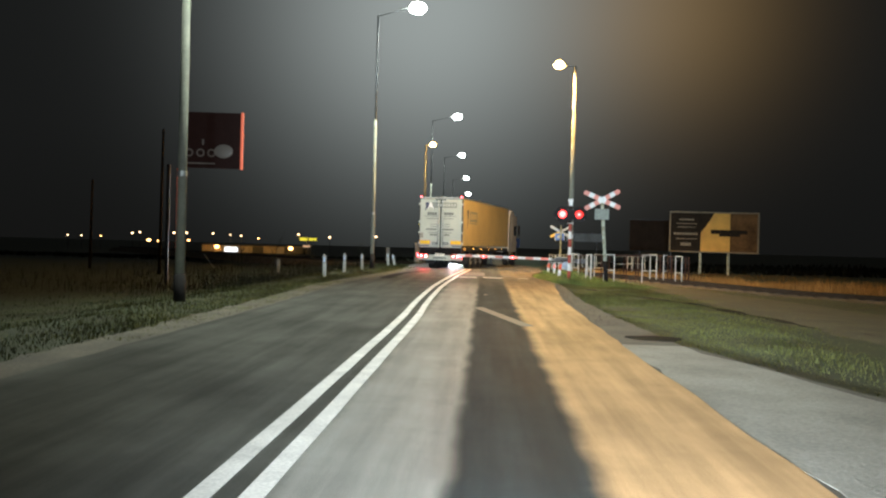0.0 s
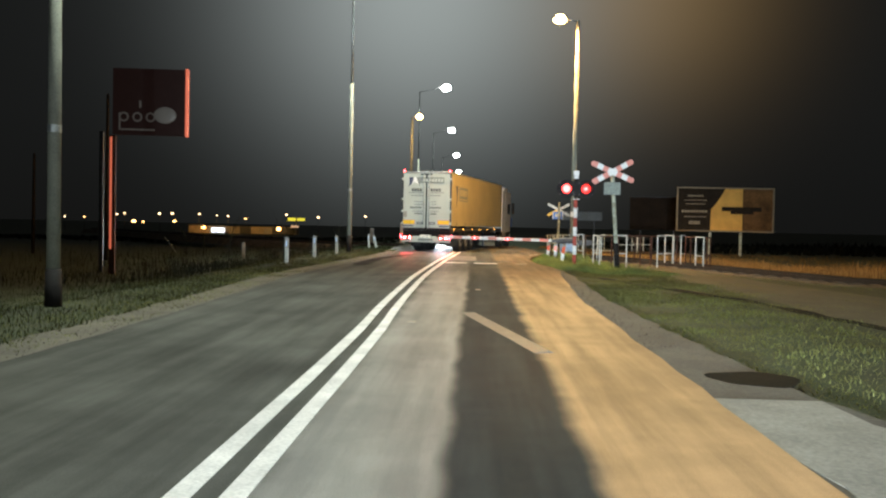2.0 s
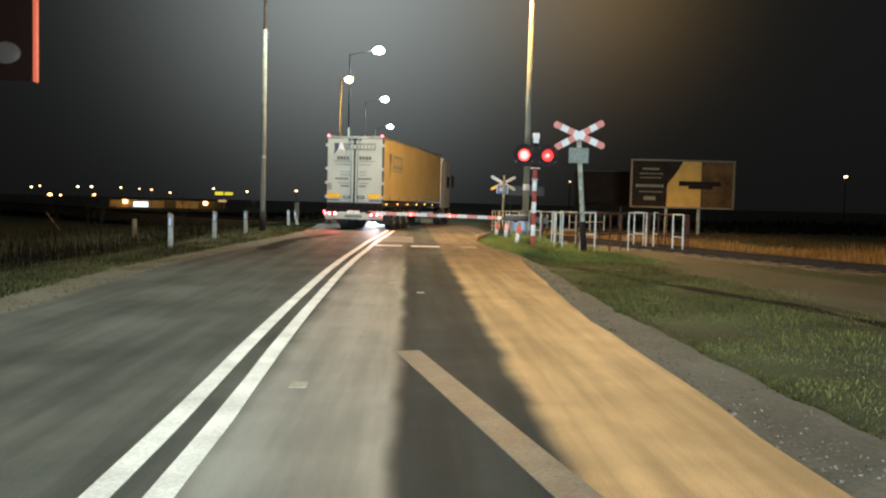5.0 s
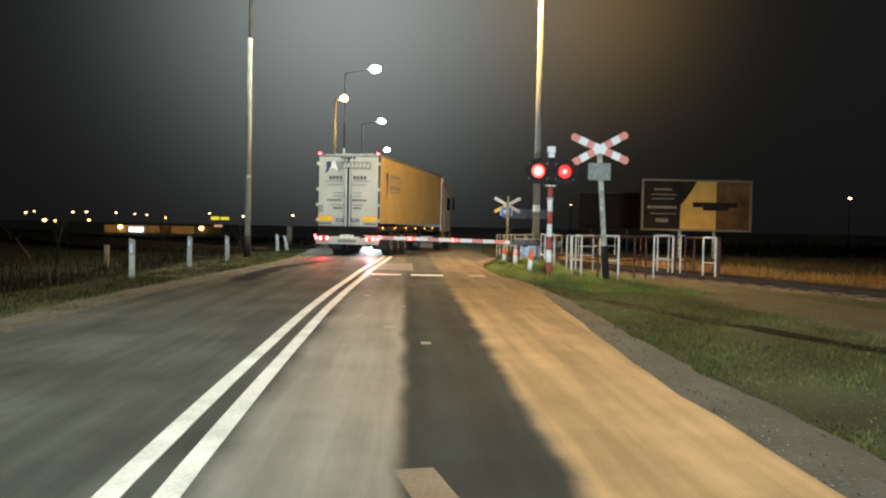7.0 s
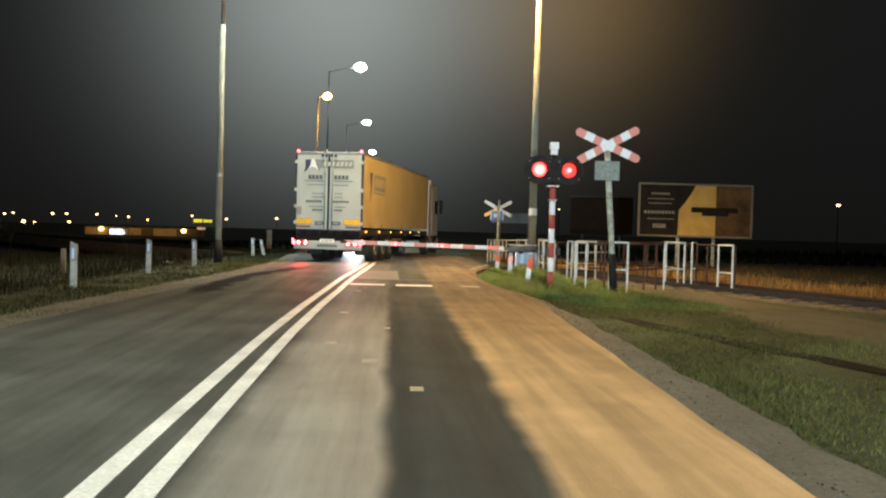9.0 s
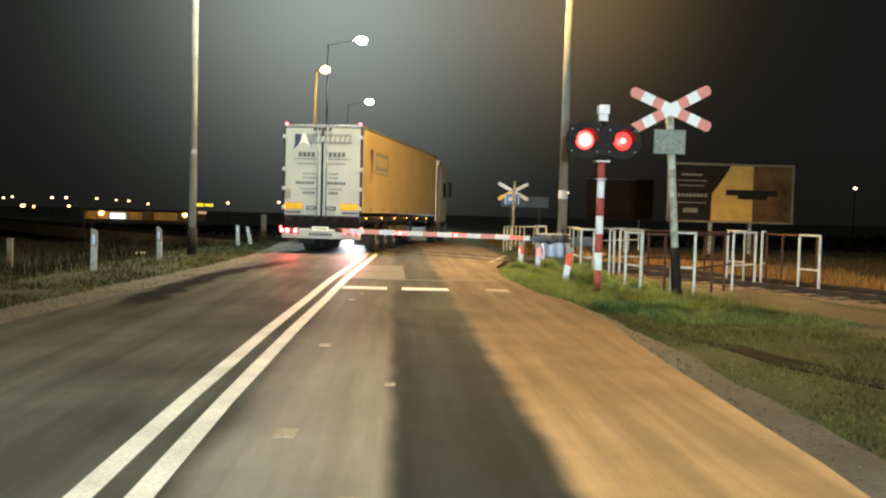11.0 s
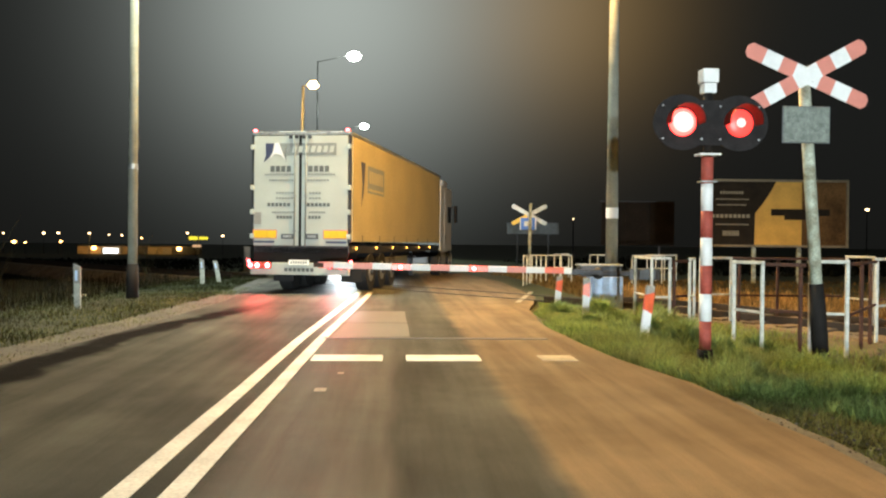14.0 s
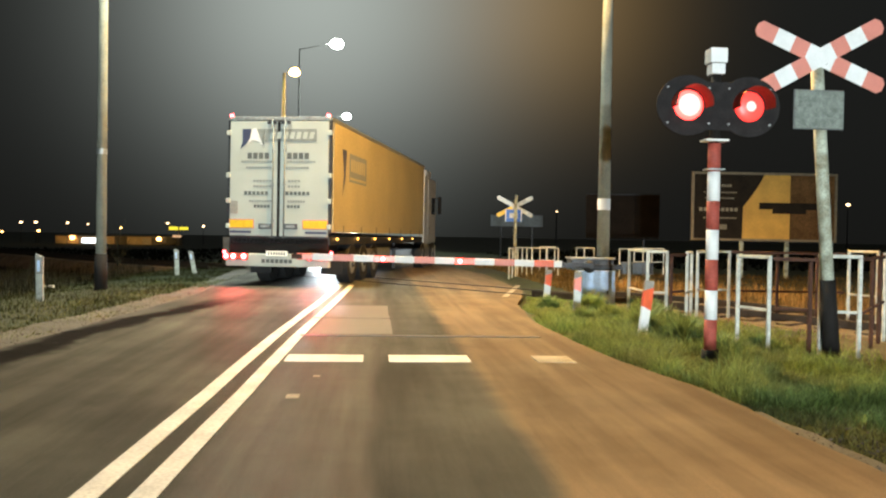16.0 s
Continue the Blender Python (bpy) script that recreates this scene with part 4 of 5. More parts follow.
def lorry():
    t = thing("articulated_lorry", (-2.17, 42.55, 0.0), "articulated lorry with a white rear door and orange tarpaulin sides", "lorry", -12.5)
    W, L, z0, z1 = 2.52, 13.6, 1.20, 4.0
    hw = W / 2
    # trailer
    part("floor_frame", box(0, L / 2, z0 - 0.10, W - 0.06, L - 0.1, 0.20, 0.02), M_STEEL, t)
    for sx in (-1, 1):
        part("side_curtain", box(sx * (hw - 0.02), L / 2 + 0.05, (z0 + z1) / 2 + 0.02, 0.04, L - 0.35, z1 - z0 - 0.16, 0.01), M_TARP, t, "orange-yellow tarpaulin side")
        part("roof_rail", box(sx * (hw - 0.03), L / 2, z1 - 0.05, 0.08, L - 0.02, 0.10, 0.015), M_ZINC, t)
        part("corner_post", box(sx * (hw - 0.045), 0.05, (z0 + z1) / 2, 0.09, 0.12, z1 - z0 - 0.12, 0.015), M_STEEL, t)
        part("chassis_beam", box(sx * 0.5, L / 2, 0.93, 0.14, L - 1.2, 0.26, 0.02), M_STEEL, t)
        part("under_run_guard", box(sx * (hw - 0.06), 5.6, 0.72, 0.04, 3.2, 0.30, 0.01), M_ZINC, t)
        for i in range(7):
            part("curtain_strap", box(sx * (hw + 0.004), 1.2 + i * 1.9, z0 + 0.12, 0.006, 0.05, 0.30, 0.0), M_STEEL, t)
        for i in range(6):
            part("side_marker", box(sx * (hw + 0.01), 0.6 + i * 2.1, z0 - 0.06, 0.02, 0.09, 0.04, 0.005), G_AMBER, t, "small amber side light")
        for y in (2.3, 3.6, 4.9):
            wheel(t, sx * (hw - 0.04), y)
        part("landing_leg", box(sx * 0.75, 10.2, 0.55, 0.12, 0.12, 0.9, 0.01), M_STEEL, t)
        # side logo
        y0 = 1.0
        part("side_logo_sail", slab([(0, 0), (0.45, 0), (0.30, -0.75), (0.05, -1.15), (0.18, -0.6)], 0, 0.003), M_NAVY, t).matrix_local = Matrix.Translation((sx * (hw + 0.003), y0, 3.35)) @ Matrix.Rotation(radians(90), 4, "Z")
        part("side_logo_panel", box(sx * (hw + 0.002), y0 + 1.65, 2.95, 0.005, 1.9, 0.72, 0), M_GTXT, t)
        for i in range(7):
            part("side_logo_bar", box(sx * (hw + 0.006), y0 + 0.95 + i * 0.23, 3.02, 0.004, 0.15, 0.32, 0), M_TARP, t)
        part("side_print_bar", box(sx * (hw + 0.006), y0 + 1.65, 2.68, 0.004, 1.7, 0.06, 0), M_TARP, t)
    part("roof", box(0, L / 2, z1 - 0.015, W - 0.1, L - 0.05, 0.05, 0.01), M_DOOR, t)
    part("front_wall", box(0, L - 0.05, (z0 + z1) / 2, W - 0.04, 0.08, z1 - z0 - 0.02, 0.01), M_DOOR, t)
    # rear doors
    zd0, zd1 = 1.19, 3.90
    for sx in (-1, 1):
        d = part("rear_door", box(sx * 0.605, 0.0, (zd0 + zd1) / 2, 1.19, 0.07, zd1 - zd0, 0.012), M_DOOR, t, "white rear door leaf")
        part("inner_seal", box(sx * 0.018, -0.03, (zd0 + zd1) / 2, 0.03, 0.03, zd1 - zd0, 0), M_BLACK, d)
        for x in (0.14,):
            part("lock_rod", rod((sx * x, -0.06, zd0 - 0.04), (sx * x, -0.06, zd1 + 0.03), 0.017, None, 10), M_RODS, d, "", True)
            for z in (1.55, 2.4, 3.2, 3.78):
                part("rod_clamp", box(sx * x, -0.05, z, 0.08, 0.04, 0.06, 0.005), M_ZINC, d)
        part("lock_handle", box(sx * 0.31, -0.055, 1.42, 0.33, 0.04, 0.13, 0.012), M_GREY, d, "dark lock handle")
        part("handle_window", box(sx * 0.31, -0.078, 1.42, 0.22, 0.01, 0.06, 0.0), M_ZINC, d)
        for z in (1.42, 2.02, 2.62, 3.62):
            part("hinge", box(sx * 1.235, -0.03, z, 0.10, 0.08, 0.12, 0.015), M_DOOR, d)
        part("warning_plate", box(sx * 0.90, -0.04, 1.47, 0.58, 0.012, 0.18, 0.0), M_YELLOW, d, "yellow reflective plate")
        part("warning_rim", box(sx * 0.90, -0.037, 1.47, 0.62, 0.010, 0.22, 0.0), M_PINK, d)
        part("contour_strip", box(sx * 0.92, -0.04, 1.28, 0.52, 0.010, 0.05, 0.0), M_NAVY, d)
    part("grey_label", box(-1.09, -0.040, 1.86, 0.18, 0.008, 0.30, 0.0), M_CONC, t)
    part("header", box(0, 0.01, 3.955, W - 0.04, 0.10, 0.09, 0.01), M_ZINC, t)
    for x in (-0.24, -0.10, 0.10, 0.24):
        part("lock_hook", box(x, -0.055, 3.86, 0.09, 0.05, 0.08, 0.01), M_STEEL, t)
    for sx in (-1, 1):
        part("top_light", box(sx * (hw - 0.08), 0.0, 4.03, 0.09, 0.07, 0.06, 0.02), G_TAIL, t, "red clearance light")

    # print on the doors, as plain bars
    def bars(x0, x1, z, h, m, n, gap=0.2):
        s = (x1 - x0) / n
        for i in range(n):
            a, b = x0 + s * i, x0 + s * (i + 1 - gap)
            if b > -0.16 and a < 0.16:
                continue
            part("print_bar", box((a + b) / 2, -0.0375, z, b - a, 0.006, h, 0), m, t)

    part("logo_fin", slab([(-0.90, 3.71), (-0.68, 3.71), (-0.72, 3.50), (-0.80, 3.36), (-0.95, 3.24), (-0.89, 3.42)], -0.042, -0.036), M_NAVY, t)
    part("logo_sail", slab([(-0.66, 3.71), (-0.56, 3.73), (-0.46, 3.48), (-0.38, 3.30), (-0.52, 3.42), (-0.66, 3.46), (-0.80, 3.32), (-0.71, 3.48)], -0.042, -0.036), M_WHITE, t, "pale sail of the printed logo")
    part("logo_fin", slab([(-0.55, 3.71), (-0.36, 3.71), (-0.36, 3.50), (-0.42, 3.36), (-0.36, 3.24), (-0.44, 3.42), (-0.50, 3.58)], -0.0415, -0.036), M_GTXT, t)
    part("logo_panel", box(0.28, -0.0385, 3.56, 1.26, 0.006, 0.30, 0), M_GTXT, t)
    for i in range(7):
        x = -0.22 + i * 0.158
        part("logo_bar", slab([(x, 3.48), (x + 0.10, 3.48), (x + 0.135, 3.64), (x + 0.035, 3.64)], -0.0455, -0.0418), M_DOOR, t)
    bars(-0.77, 0.76, 3.08, 0.145, M_TXT, 11, 0.24)
    bars(-0.92, 0.90, 2.94, 0.05, M_GTXT, 26, 0.25)
    bars(-0.80, 0.74, 2.80, 0.05, M_GTXT, 22, 0.25)
    bars(-0.62, 0.54, 2.49, 0.05, M_GTXT, 15, 0.3)
    bars(-0.62, 0.54, 2.36, 0.05, M_GTXT, 15, 0.3)
    bars(-0.84, 0.78, 2.20, 0.085, M_TXT, 16, 0.28)
    bars(-0.72, 0.66, 2.01, 0.05, M_GTXT, 22, 0.25)
    bars(-0.60, 0.54, 1.89, 0.07, M_TXT, 14, 0.25)
    # rear bumper and lamps
    part("bumper", box(0, -0.02, 0.62, W, 0.14, 0.30, 0.02), M_DOOR, t, "white rear bumper")
    part("bumper_gap", box(0, 0.10, 0.98, W - 0.1, 0.10, 0.34, 0.01), M_BLACK, t)
    for sx in (-1, 1):
        h = part("lamp_cluster", box(sx * 0.98, -0.09, 0.70, 0.56, 0.05, 0.16, 0.02), M_RED, t, "red rear lamp cluster")
        for k in (0.80, 1.06, 1.24):
            part("tail_lamp", rod((sx * k, -0.13, 0.70), (sx * k, -0.11, 0.70), 0.062, None, 16), G_TAIL, h, "", True)
        for k in (0.80, 1.06):
            part("tail_lamp_core", rod((sx * k, -0.136, 0.70), (sx * k, -0.128, 0.70), 0.036, None, 14), G_TAILC, h, "", True)
        part("end_marker", rod((sx * (hw + 0.02), -0.06, 0.80), (sx * (hw + 0.07), -0.06, 0.80), 0.04, None, 12), G_TAIL, t)
        part("mudguard_flap", box(sx * 0.92, 1.4, 0.55, 0.55, 0.02, 0.6, 0.0), M_RUBBER, t)
    part("number_plate", box(0.0, -0.10, 0.78, 0.52, 0.02, 0.12, 0.005), G_PLATE, t, "lit number plate")
    for i in range(7):
        part("plate_bar", box(-0.19 + i * 0.063, -0.112, 0.78, 0.035, 0.004, 0.07, 0), M_TXT, t)
    for i in range(7):
        part("maker_bar", box(-0.33 + i * 0.11, -0.093, 0.60, 0.085, 0.006, 0.09, 0), M_TXT, t)
    part("axle_box", box(0, 3.6, 0.5, 2.0, 3.4, 0.12, 0.02), M_STEEL, t)
    # tractor unit
    c = 14.3
    part("tractor_frame", box(0, c + 0.6, 0.82, 1.0, 5.0, 0.25, 0.02), M_STEEL, t)
    cab = part("cab", box(0, c + 1.6, 2.28, 2.46, 2.15, 2.75, 0.12), M_CAB, t, "white tractor cab")
    part("roof_deflector", box(0, c + 1.2, 3.78, 2.3, 1.3, 0.35, 0.12), M_CAB, cab)
    part("windscreen", box(0, c + 2.68, 2.55, 2.2, 0.05, 0.85, 0.02), M_GLASS, cab)
    for sx in (-1, 1):
        part("side_window", box(sx * 1.235, c + 1.9, 2.5, 0.02, 0.9, 0.7, 0.008), M_GLASS, cab)
        part("side_fairing", box(sx * 1.18, c + 0.15, 2.2, 0.06, 0.9, 2.9, 0.02), M_CAB, cab)
        m = part("mirror", box(sx * 1.42, c + 2.45, 2.55, 0.14, 0.22, 0.75, 0.05), M_BLACK, cab, "black wing mirror")
        part("mirror_arm", box(sx * 1.30, c + 2.45, 2.85, 0.22, 0.05, 0.05, 0.01), M_BLACK, m)
        wheel(t, sx * 1.22, c - 0.6)
        wheel(t, sx * 1.22, c + 2.0)
        part("fuel_tank", box(sx * 0.95, c + 0.7, 0.65, 0.5, 1.1, 0.55, 0.12), M_ZINC, t)
    part("front_bumper", box(0, c + 2.72, 0.62, 2.44, 0.25, 0.55, 0.08), M_CAB, t)
    return t


lorry()
for sx in (-1, 1):
    spot("lorry_tail_light", (-2.17 + sx * 0.96, 42.3 - sx * 0.21, 0.70), (-2.17 + sx * 0.96 - 0.5, 39.8 - sx * 0.21, 0.0), TAIL_W, (1.0, 0.05, 0.06), 120, 0.9, 0.05)


# ---- traffic waiting beyond the crossing ----
def profile(points, half, taper=0.0, bevel=0.0, z_wide=0.0):
    """A body whose outline is given in y and z, 2 * half wide; above z_wide it narrows by taper a metre."""
    out = bmesh.new()
    rows = []
    for side in (-1, 1):
        rows.append([out.verts.new((side * (half - taper * max(0.0, z - z_wide)), y, z)) for y, z in points])
    out.faces.new(rows[0])
    out.faces.new(rows[1][::-1])
    n = len(points)
    for i in range(n):
        out.faces.new((rows[0][i], rows[1][i], rows[1][(i + 1) % n], rows[0][(i + 1) % n]))
    bmesh.ops.recalc_face_normals(out, faces=out.faces[:])
    if bevel:
        bmesh.ops.bevel(out, geom=out.edges[:], offset=bevel, segments=2, affect="EDGES", profile=0.5)
    return out


def waiting_car():
    c = thing("car", (-1.25, 56.9, 0.0), "dark grey hatchback waiting with its headlights on", "car")
    part("body", profile([(0.05, 0.30), (0.0, 0.55), (0.10, 0.78), (1.05, 0.96), (3.75, 0.98), (4.05, 0.90), (4.08, 0.32)], 0.86, 0.10, 0.05, 0.6), M_CARGREY, c)
    part("cabin", profile([(1.02, 0.95), (1.75, 1.40), (2.2, 1.46), (3.2, 1.44), (3.85, 0.98)], 0.80, 0.30, 0.03, 0.95), M_GLASS, c, "dark windows")
    part("roof", profile([(1.78, 1.415), (2.2, 1.475), (3.2, 1.455), (3.3, 1.425)], 0.655, 0.2, 0.01, 1.4), M_CARGREY, c)
    part("grille", box(0, 0.03, 0.62, 0.82, 0.10, 0.12, 0.02), M_BLACK, c)
    for k in range(3):
        part("grille_bar", box(0, -0.022, 0.585 + k * 0.035, 0.78, 0.012, 0.010, 0.003), M_ZINC, c)
    part("bumper", box(0, 0.02, 0.40, 1.66, 0.16, 0.22, 0.05), M_CARGREY, c)
    part("air_intake", box(0, -0.05, 0.36, 0.9, 0.03, 0.09, 0.01), M_BLACK, c)
    plate = part("number_plate", box(0, -0.068, 0.45, 0.52, 0.012, 0.11, 0.003), M_WHITE, c)
    for i in range(7):
        part("plate_bar", box(-0.19 + i * 0.063, -0.076, 0.45, 0.035, 0.004, 0.07, 0), M_TXT, plate)
    for sx in (-1, 1):
        h = part("headlight", box(sx * 0.66, 0.03, 0.66, 0.34, 0.16, 0.16, 0.04), M_GLASS, c)
        part("lit_lens", rod((sx * 0.66, -0.075, 0.66), (sx * 0.66, -0.045, 0.66), 0.115, 0.125, 18), G_HEAD, h, "dazzling white headlight", True)
        m = part("mirror", box(sx * 0.96, 1.25, 1.02, 0.20, 0.10, 0.14, 0.03), M_CARGREY, c)
        part("mirror_foot", box(sx * 0.84, 1.27, 0.97, 0.08, 0.06, 0.05, 0.01), M_BLACK, m)
        for y in (0.80, 3.30):
            wheel(c, sx * 0.86, y, 0.31, 0.2)
    return c


def waiting_lorry():
    c = thing("lorry", (-1.16, 70.6, dip(70.6)), "black lorry cab with white roof lights waiting behind the car", "lorry")
    part("cab", profile([(0.06, 0.55), (0.0, 1.5), (0.10, 2.1), (0.30, 3.05), (0.55, 3.55), (2.2, 3.65), (2.25, 0.6)], 1.22, 0.03, 0.06, 1.5), M_BLACK, c)
    part("windscreen", profile([(0.055, 1.72), (0.085, 2.02), (0.25, 2.75), (0.32, 2.75), (0.20, 1.72)], 1.12, 0.04, 0.0, 1.7), M_GLASS, c)
    visor = part("sun_visor", box(0, 0.10, 2.86, 2.20, 0.30, 0.10, 0.03), M_BLACK, c)
    part("light_bar", rod((-1.0, 0.42, 3.52), (1.0, 0.42, 3.52), 0.045, None, 12), M_ZINC, c)
    for x in (-0.92, -0.55, -0.18, 0.18, 0.55, 0.92):
        part("roof_lamp", rod((x, 0.33, 3.52), (x, 0.38, 3.52), 0.075, None, 14), G_ROOF, c, "white roof lamp", True)
    for sx in (-1, 1):
        part("marker_lamp", rod((sx * 0.85, -0.08, 2.98), (sx * 0.85, -0.04, 2.98), 0.095, None, 14), G_HEAD, visor, "white spot lamp", True)
        h = part("headlight", box(sx * 0.90, -0.02, 0.72, 0.46, 0.14, 0.20, 0.04), M_GLASS, c)
        part("lit_lens", rod((sx * 0.90, -0.11, 0.72), (sx * 0.90, -0.085, 0.72), 0.08, None, 14), G_HEAD, h, "white headlight", True)
        m = part("mirror", box(sx * 1.42, 0.10, 2.15, 0.24, 0.14, 0.72, 0.05), M_BLACK, c)
        part("mirror_arm", box(sx * 1.28, 0.12, 2.50, 0.20, 0.04, 0.04, 0.01), M_STEEL, m)
        part("step", box(sx * 1.0, 0.5, 0.45, 0.40, 0.7, 0.10, 0.02), M_STEEL, c)
        for y in (1.35, 4.6):
            wheel(c, sx * 1.22, y, 0.5, 0.32)
    for k in range(5):
        part("grille_bar", box(0, -0.015, 1.02 + k * 0.12, 1.5, 0.04, 0.06, 0.012), M_STEEL, c)
    part("bumper", box(0, 0.0, 0.52, 2.46, 0.24, 0.34, 0.06), M_CAB, c, "pale front bumper")
    part("chassis", box(0, 4.2, 0.85, 1.0, 7.5, 0.24, 0.02), M_STEEL, c)
    part("cargo_box", box(0, 6.4, 2.45, 2.5, 7.6, 2.6, 0.04), M_NAVY, c, "dark cargo box")
    return c


waiting_car()
waiting_lorry()
for sx in (-1, 1):
    spot("car_headlight", (-1.25 + sx * 0.66, 56.78, 0.66), (-0.9 + sx * 0.66, 36.0, 0.15), CAR_W, XENON, 60, 0.9, 0.06)
    spot("lorry_headlight", (-1.16 + sx * 0.90, 70.45, 0.32), (-1.0 + sx * 0.9, 50.0, 0.05), CAR_W * 0.5, XENON, 60, 0.9, 0.06)


# ---- far side of the crossing ----
def concrete_post(x, y, h, w, label):
    p = thing("concrete_post", (x, y, min(-0.45 + dip(y) * 0.4, ground_z(x, y) - 0.1)), label, "post", 8, "concrete posts")
    part("shaft", box(0, 0, h / 2, w, w * 0.8, h, 0.02), M_CONC, p)
    part("cap", box(0, 0, h + 0.015, w * 1.08, w * 0.88, 0.05, 0.015), M_CONC, p)
    return p


concrete_post(-8.49, 72.3, 1.78, 0.37, "pale concrete post beside the track")
concrete_post(-4.99, 61.9, 1.90, 0.36, "broad concrete post by the far lane")


def far_signal():
    s = thing("crossing_signal", (-4.93, 72.0, -0.15 + dip(72)), "far crossing signal seen from behind on a striped post", "crossing signal")
    for i in range(6):
        part("post_band", rod((0, 0, i * 0.43), (0, 0, i * 0.43 + 0.43), 0.08, None, 12), M_RED if i % 2 else M_WHITE, s, "", True)
    part("upper_post", rod((0, 0, 2.58), (0, 0, 3.02), 0.06, None, 12), M_BLACK, s)
    part("crossbar", box(0, 0, 2.97, 1.35, 0.12, 0.16, 0.03), M_ZINC, s)
    for sx in (-1, 1):
        part("backing_board", rod((sx * 0.4, -0.05, 2.92), (sx * 0.4, -0.03, 2.92), 0.25, None, 20), M_BLACK, s)
        part("lamp_housing", rod((sx * 0.4, -0.18, 2.92), (sx * 0.4, -0.05, 2.92), 0.10, 0.15, 16), M_STEEL, s)
    part("base", box(0, 0, 0.25, 0.5, 0.5, 0.5, 0.03), M_STEEL, s)
    return s


far_signal()


def lit_sign():
    s = thing("traffic_sign", (-5.13, 69.78, -0.1 + dip(70)), "bent fluorescent yellow-green sign on the lamp pole", "traffic sign")
    part("mounting_bar", box(0, -0.0, 2.0, 0.05, 0.05, 4.0, 0.01), M_STEEL, s)
    # emission stands in for headlights thrown back by this reflective sign
    part("panel", box(-0.05, -0.04, 3.62, 0.62, 0.03, 0.26, 0.02, None, Matrix.Rotation(radians(-6), 4, "Y")), G_SIGNY, s, "yellow-green reflective panel with added emission")
    part("panel", box(0.2, -0.04, 3.95, 0.22, 0.03, 0.34, 0.02), G_SIGNY, s)
    part("panel", slab([(-0.18, 3.78), (0.02, 4.12), (0.10, 4.12), (0.0, 3.78)], -0.05, -0.02), G_SIGNY, s)
    return s


lit_sign()


def blue_sign():
    s = thing("information_sign", (6.7, 180, -1.0), "blue information sign with white marks far along the road", "traffic sign")
    for x in (-0.8, 0.8):
        part("post", rod((x, 0.06, 0), (x, 0.06, 4.1), 0.05, None, 8), M_ZINC, s)
    part("panel", box(0, 0, 3.15, 2.6, 0.05, 1.9, 0.02), M_BLUE, s)
    for x, z, w, h in ((-0.6, 3.0, 0.14, 1.1), (-0.2, 2.7, 0.5, 0.16), (0.5, 3.2, 0.5, 0.5), (0.5, 2.6, 0.3, 0.4)):
        part("sign_mark", box(x, -0.03, z, w, 0.01, h, 0), M_WHITE, s)
    return s


blue_sign()

# ---- distance: town lights and the lit warehouse ----
FAR, DEEP = 353.0, -4.3  # the town lies across a shallow valley


def town_lamp(x, z, r, material, label, y=FAR, z0=DEEP):
    s = thing("lamp_post", (x, y, z0), label, "lamp", 0, "distant lamps")
    part("pole", rod((0, 0, 0), (0, 0, z - z0), 0.12, 0.08, 8), M_STEEL, s)
    bm = bmesh.new()
    bmesh.ops.create_icosphere(bm, subdivisions=2, radius=r * 0.75, matrix=Matrix.Translation((0, -0.1, z - z0)) @ Matrix.Diagonal((1.25, 1, 0.8, 1)))
    part("lamp_head", bm, material, s, "glowing lamp head", True)
    return s


OR, WH = "distant street lamp glowing orange over the fields", "distant street lamp glowing white over the fields"
for x, z, r, m in ((-179.3, 1.4, 0.45, G_TOWNW), (-173.2, 1.4, 0.45, G_TOWNW), (-164.8, 1.4, 0.4, G_TOWN), (-150.9, 2.9, 0.6, G_TOWNW), (-147.6, 3.4, 0.5, G_TOWNW), (-143.6, 0.1, 0.95, G_TOWN), (-139.5, -0.1, 0.5, G_TOWN), (-132.6, 3.5, 0.65, G_TOWNW),
                     (-127.2, 3.6, 0.65, G_TOWNW), (-126.2, 0.4, 0.65, G_TOWN), (-115.6, 3.6, 0.55, G_TOWNW), (-108.2, 3.2, 0.4, G_TOWNW), (-103.4, 3.0, 0.5, G_TOWNW), (-96.0, 2.0, 0.45, G_TOWN), (-78.7, 4.1, 0.55, G_TOWNW), (-65.3, 3.2, 0.6, G_TOWNW), (-45.5, 4.0, 0.6, G_TOWNW)):
    town_lamp(x, z, r, m, OR if m is G_TOWN else WH)
for x, z, r in ((26.2, 5.0, 0.13), (3.2, 3.15, 0.16), (1.34, 1.5, 0.28), (3.06, 0.96, 0.2)):
    town_lamp(x, z, r, G_TOWNW, WH, 143.0, -0.9)
town_lamp(88.0, 8.3, 0.42, G_TOWNW, "single white lamp far over the dark fields", 174.0, -0.9)


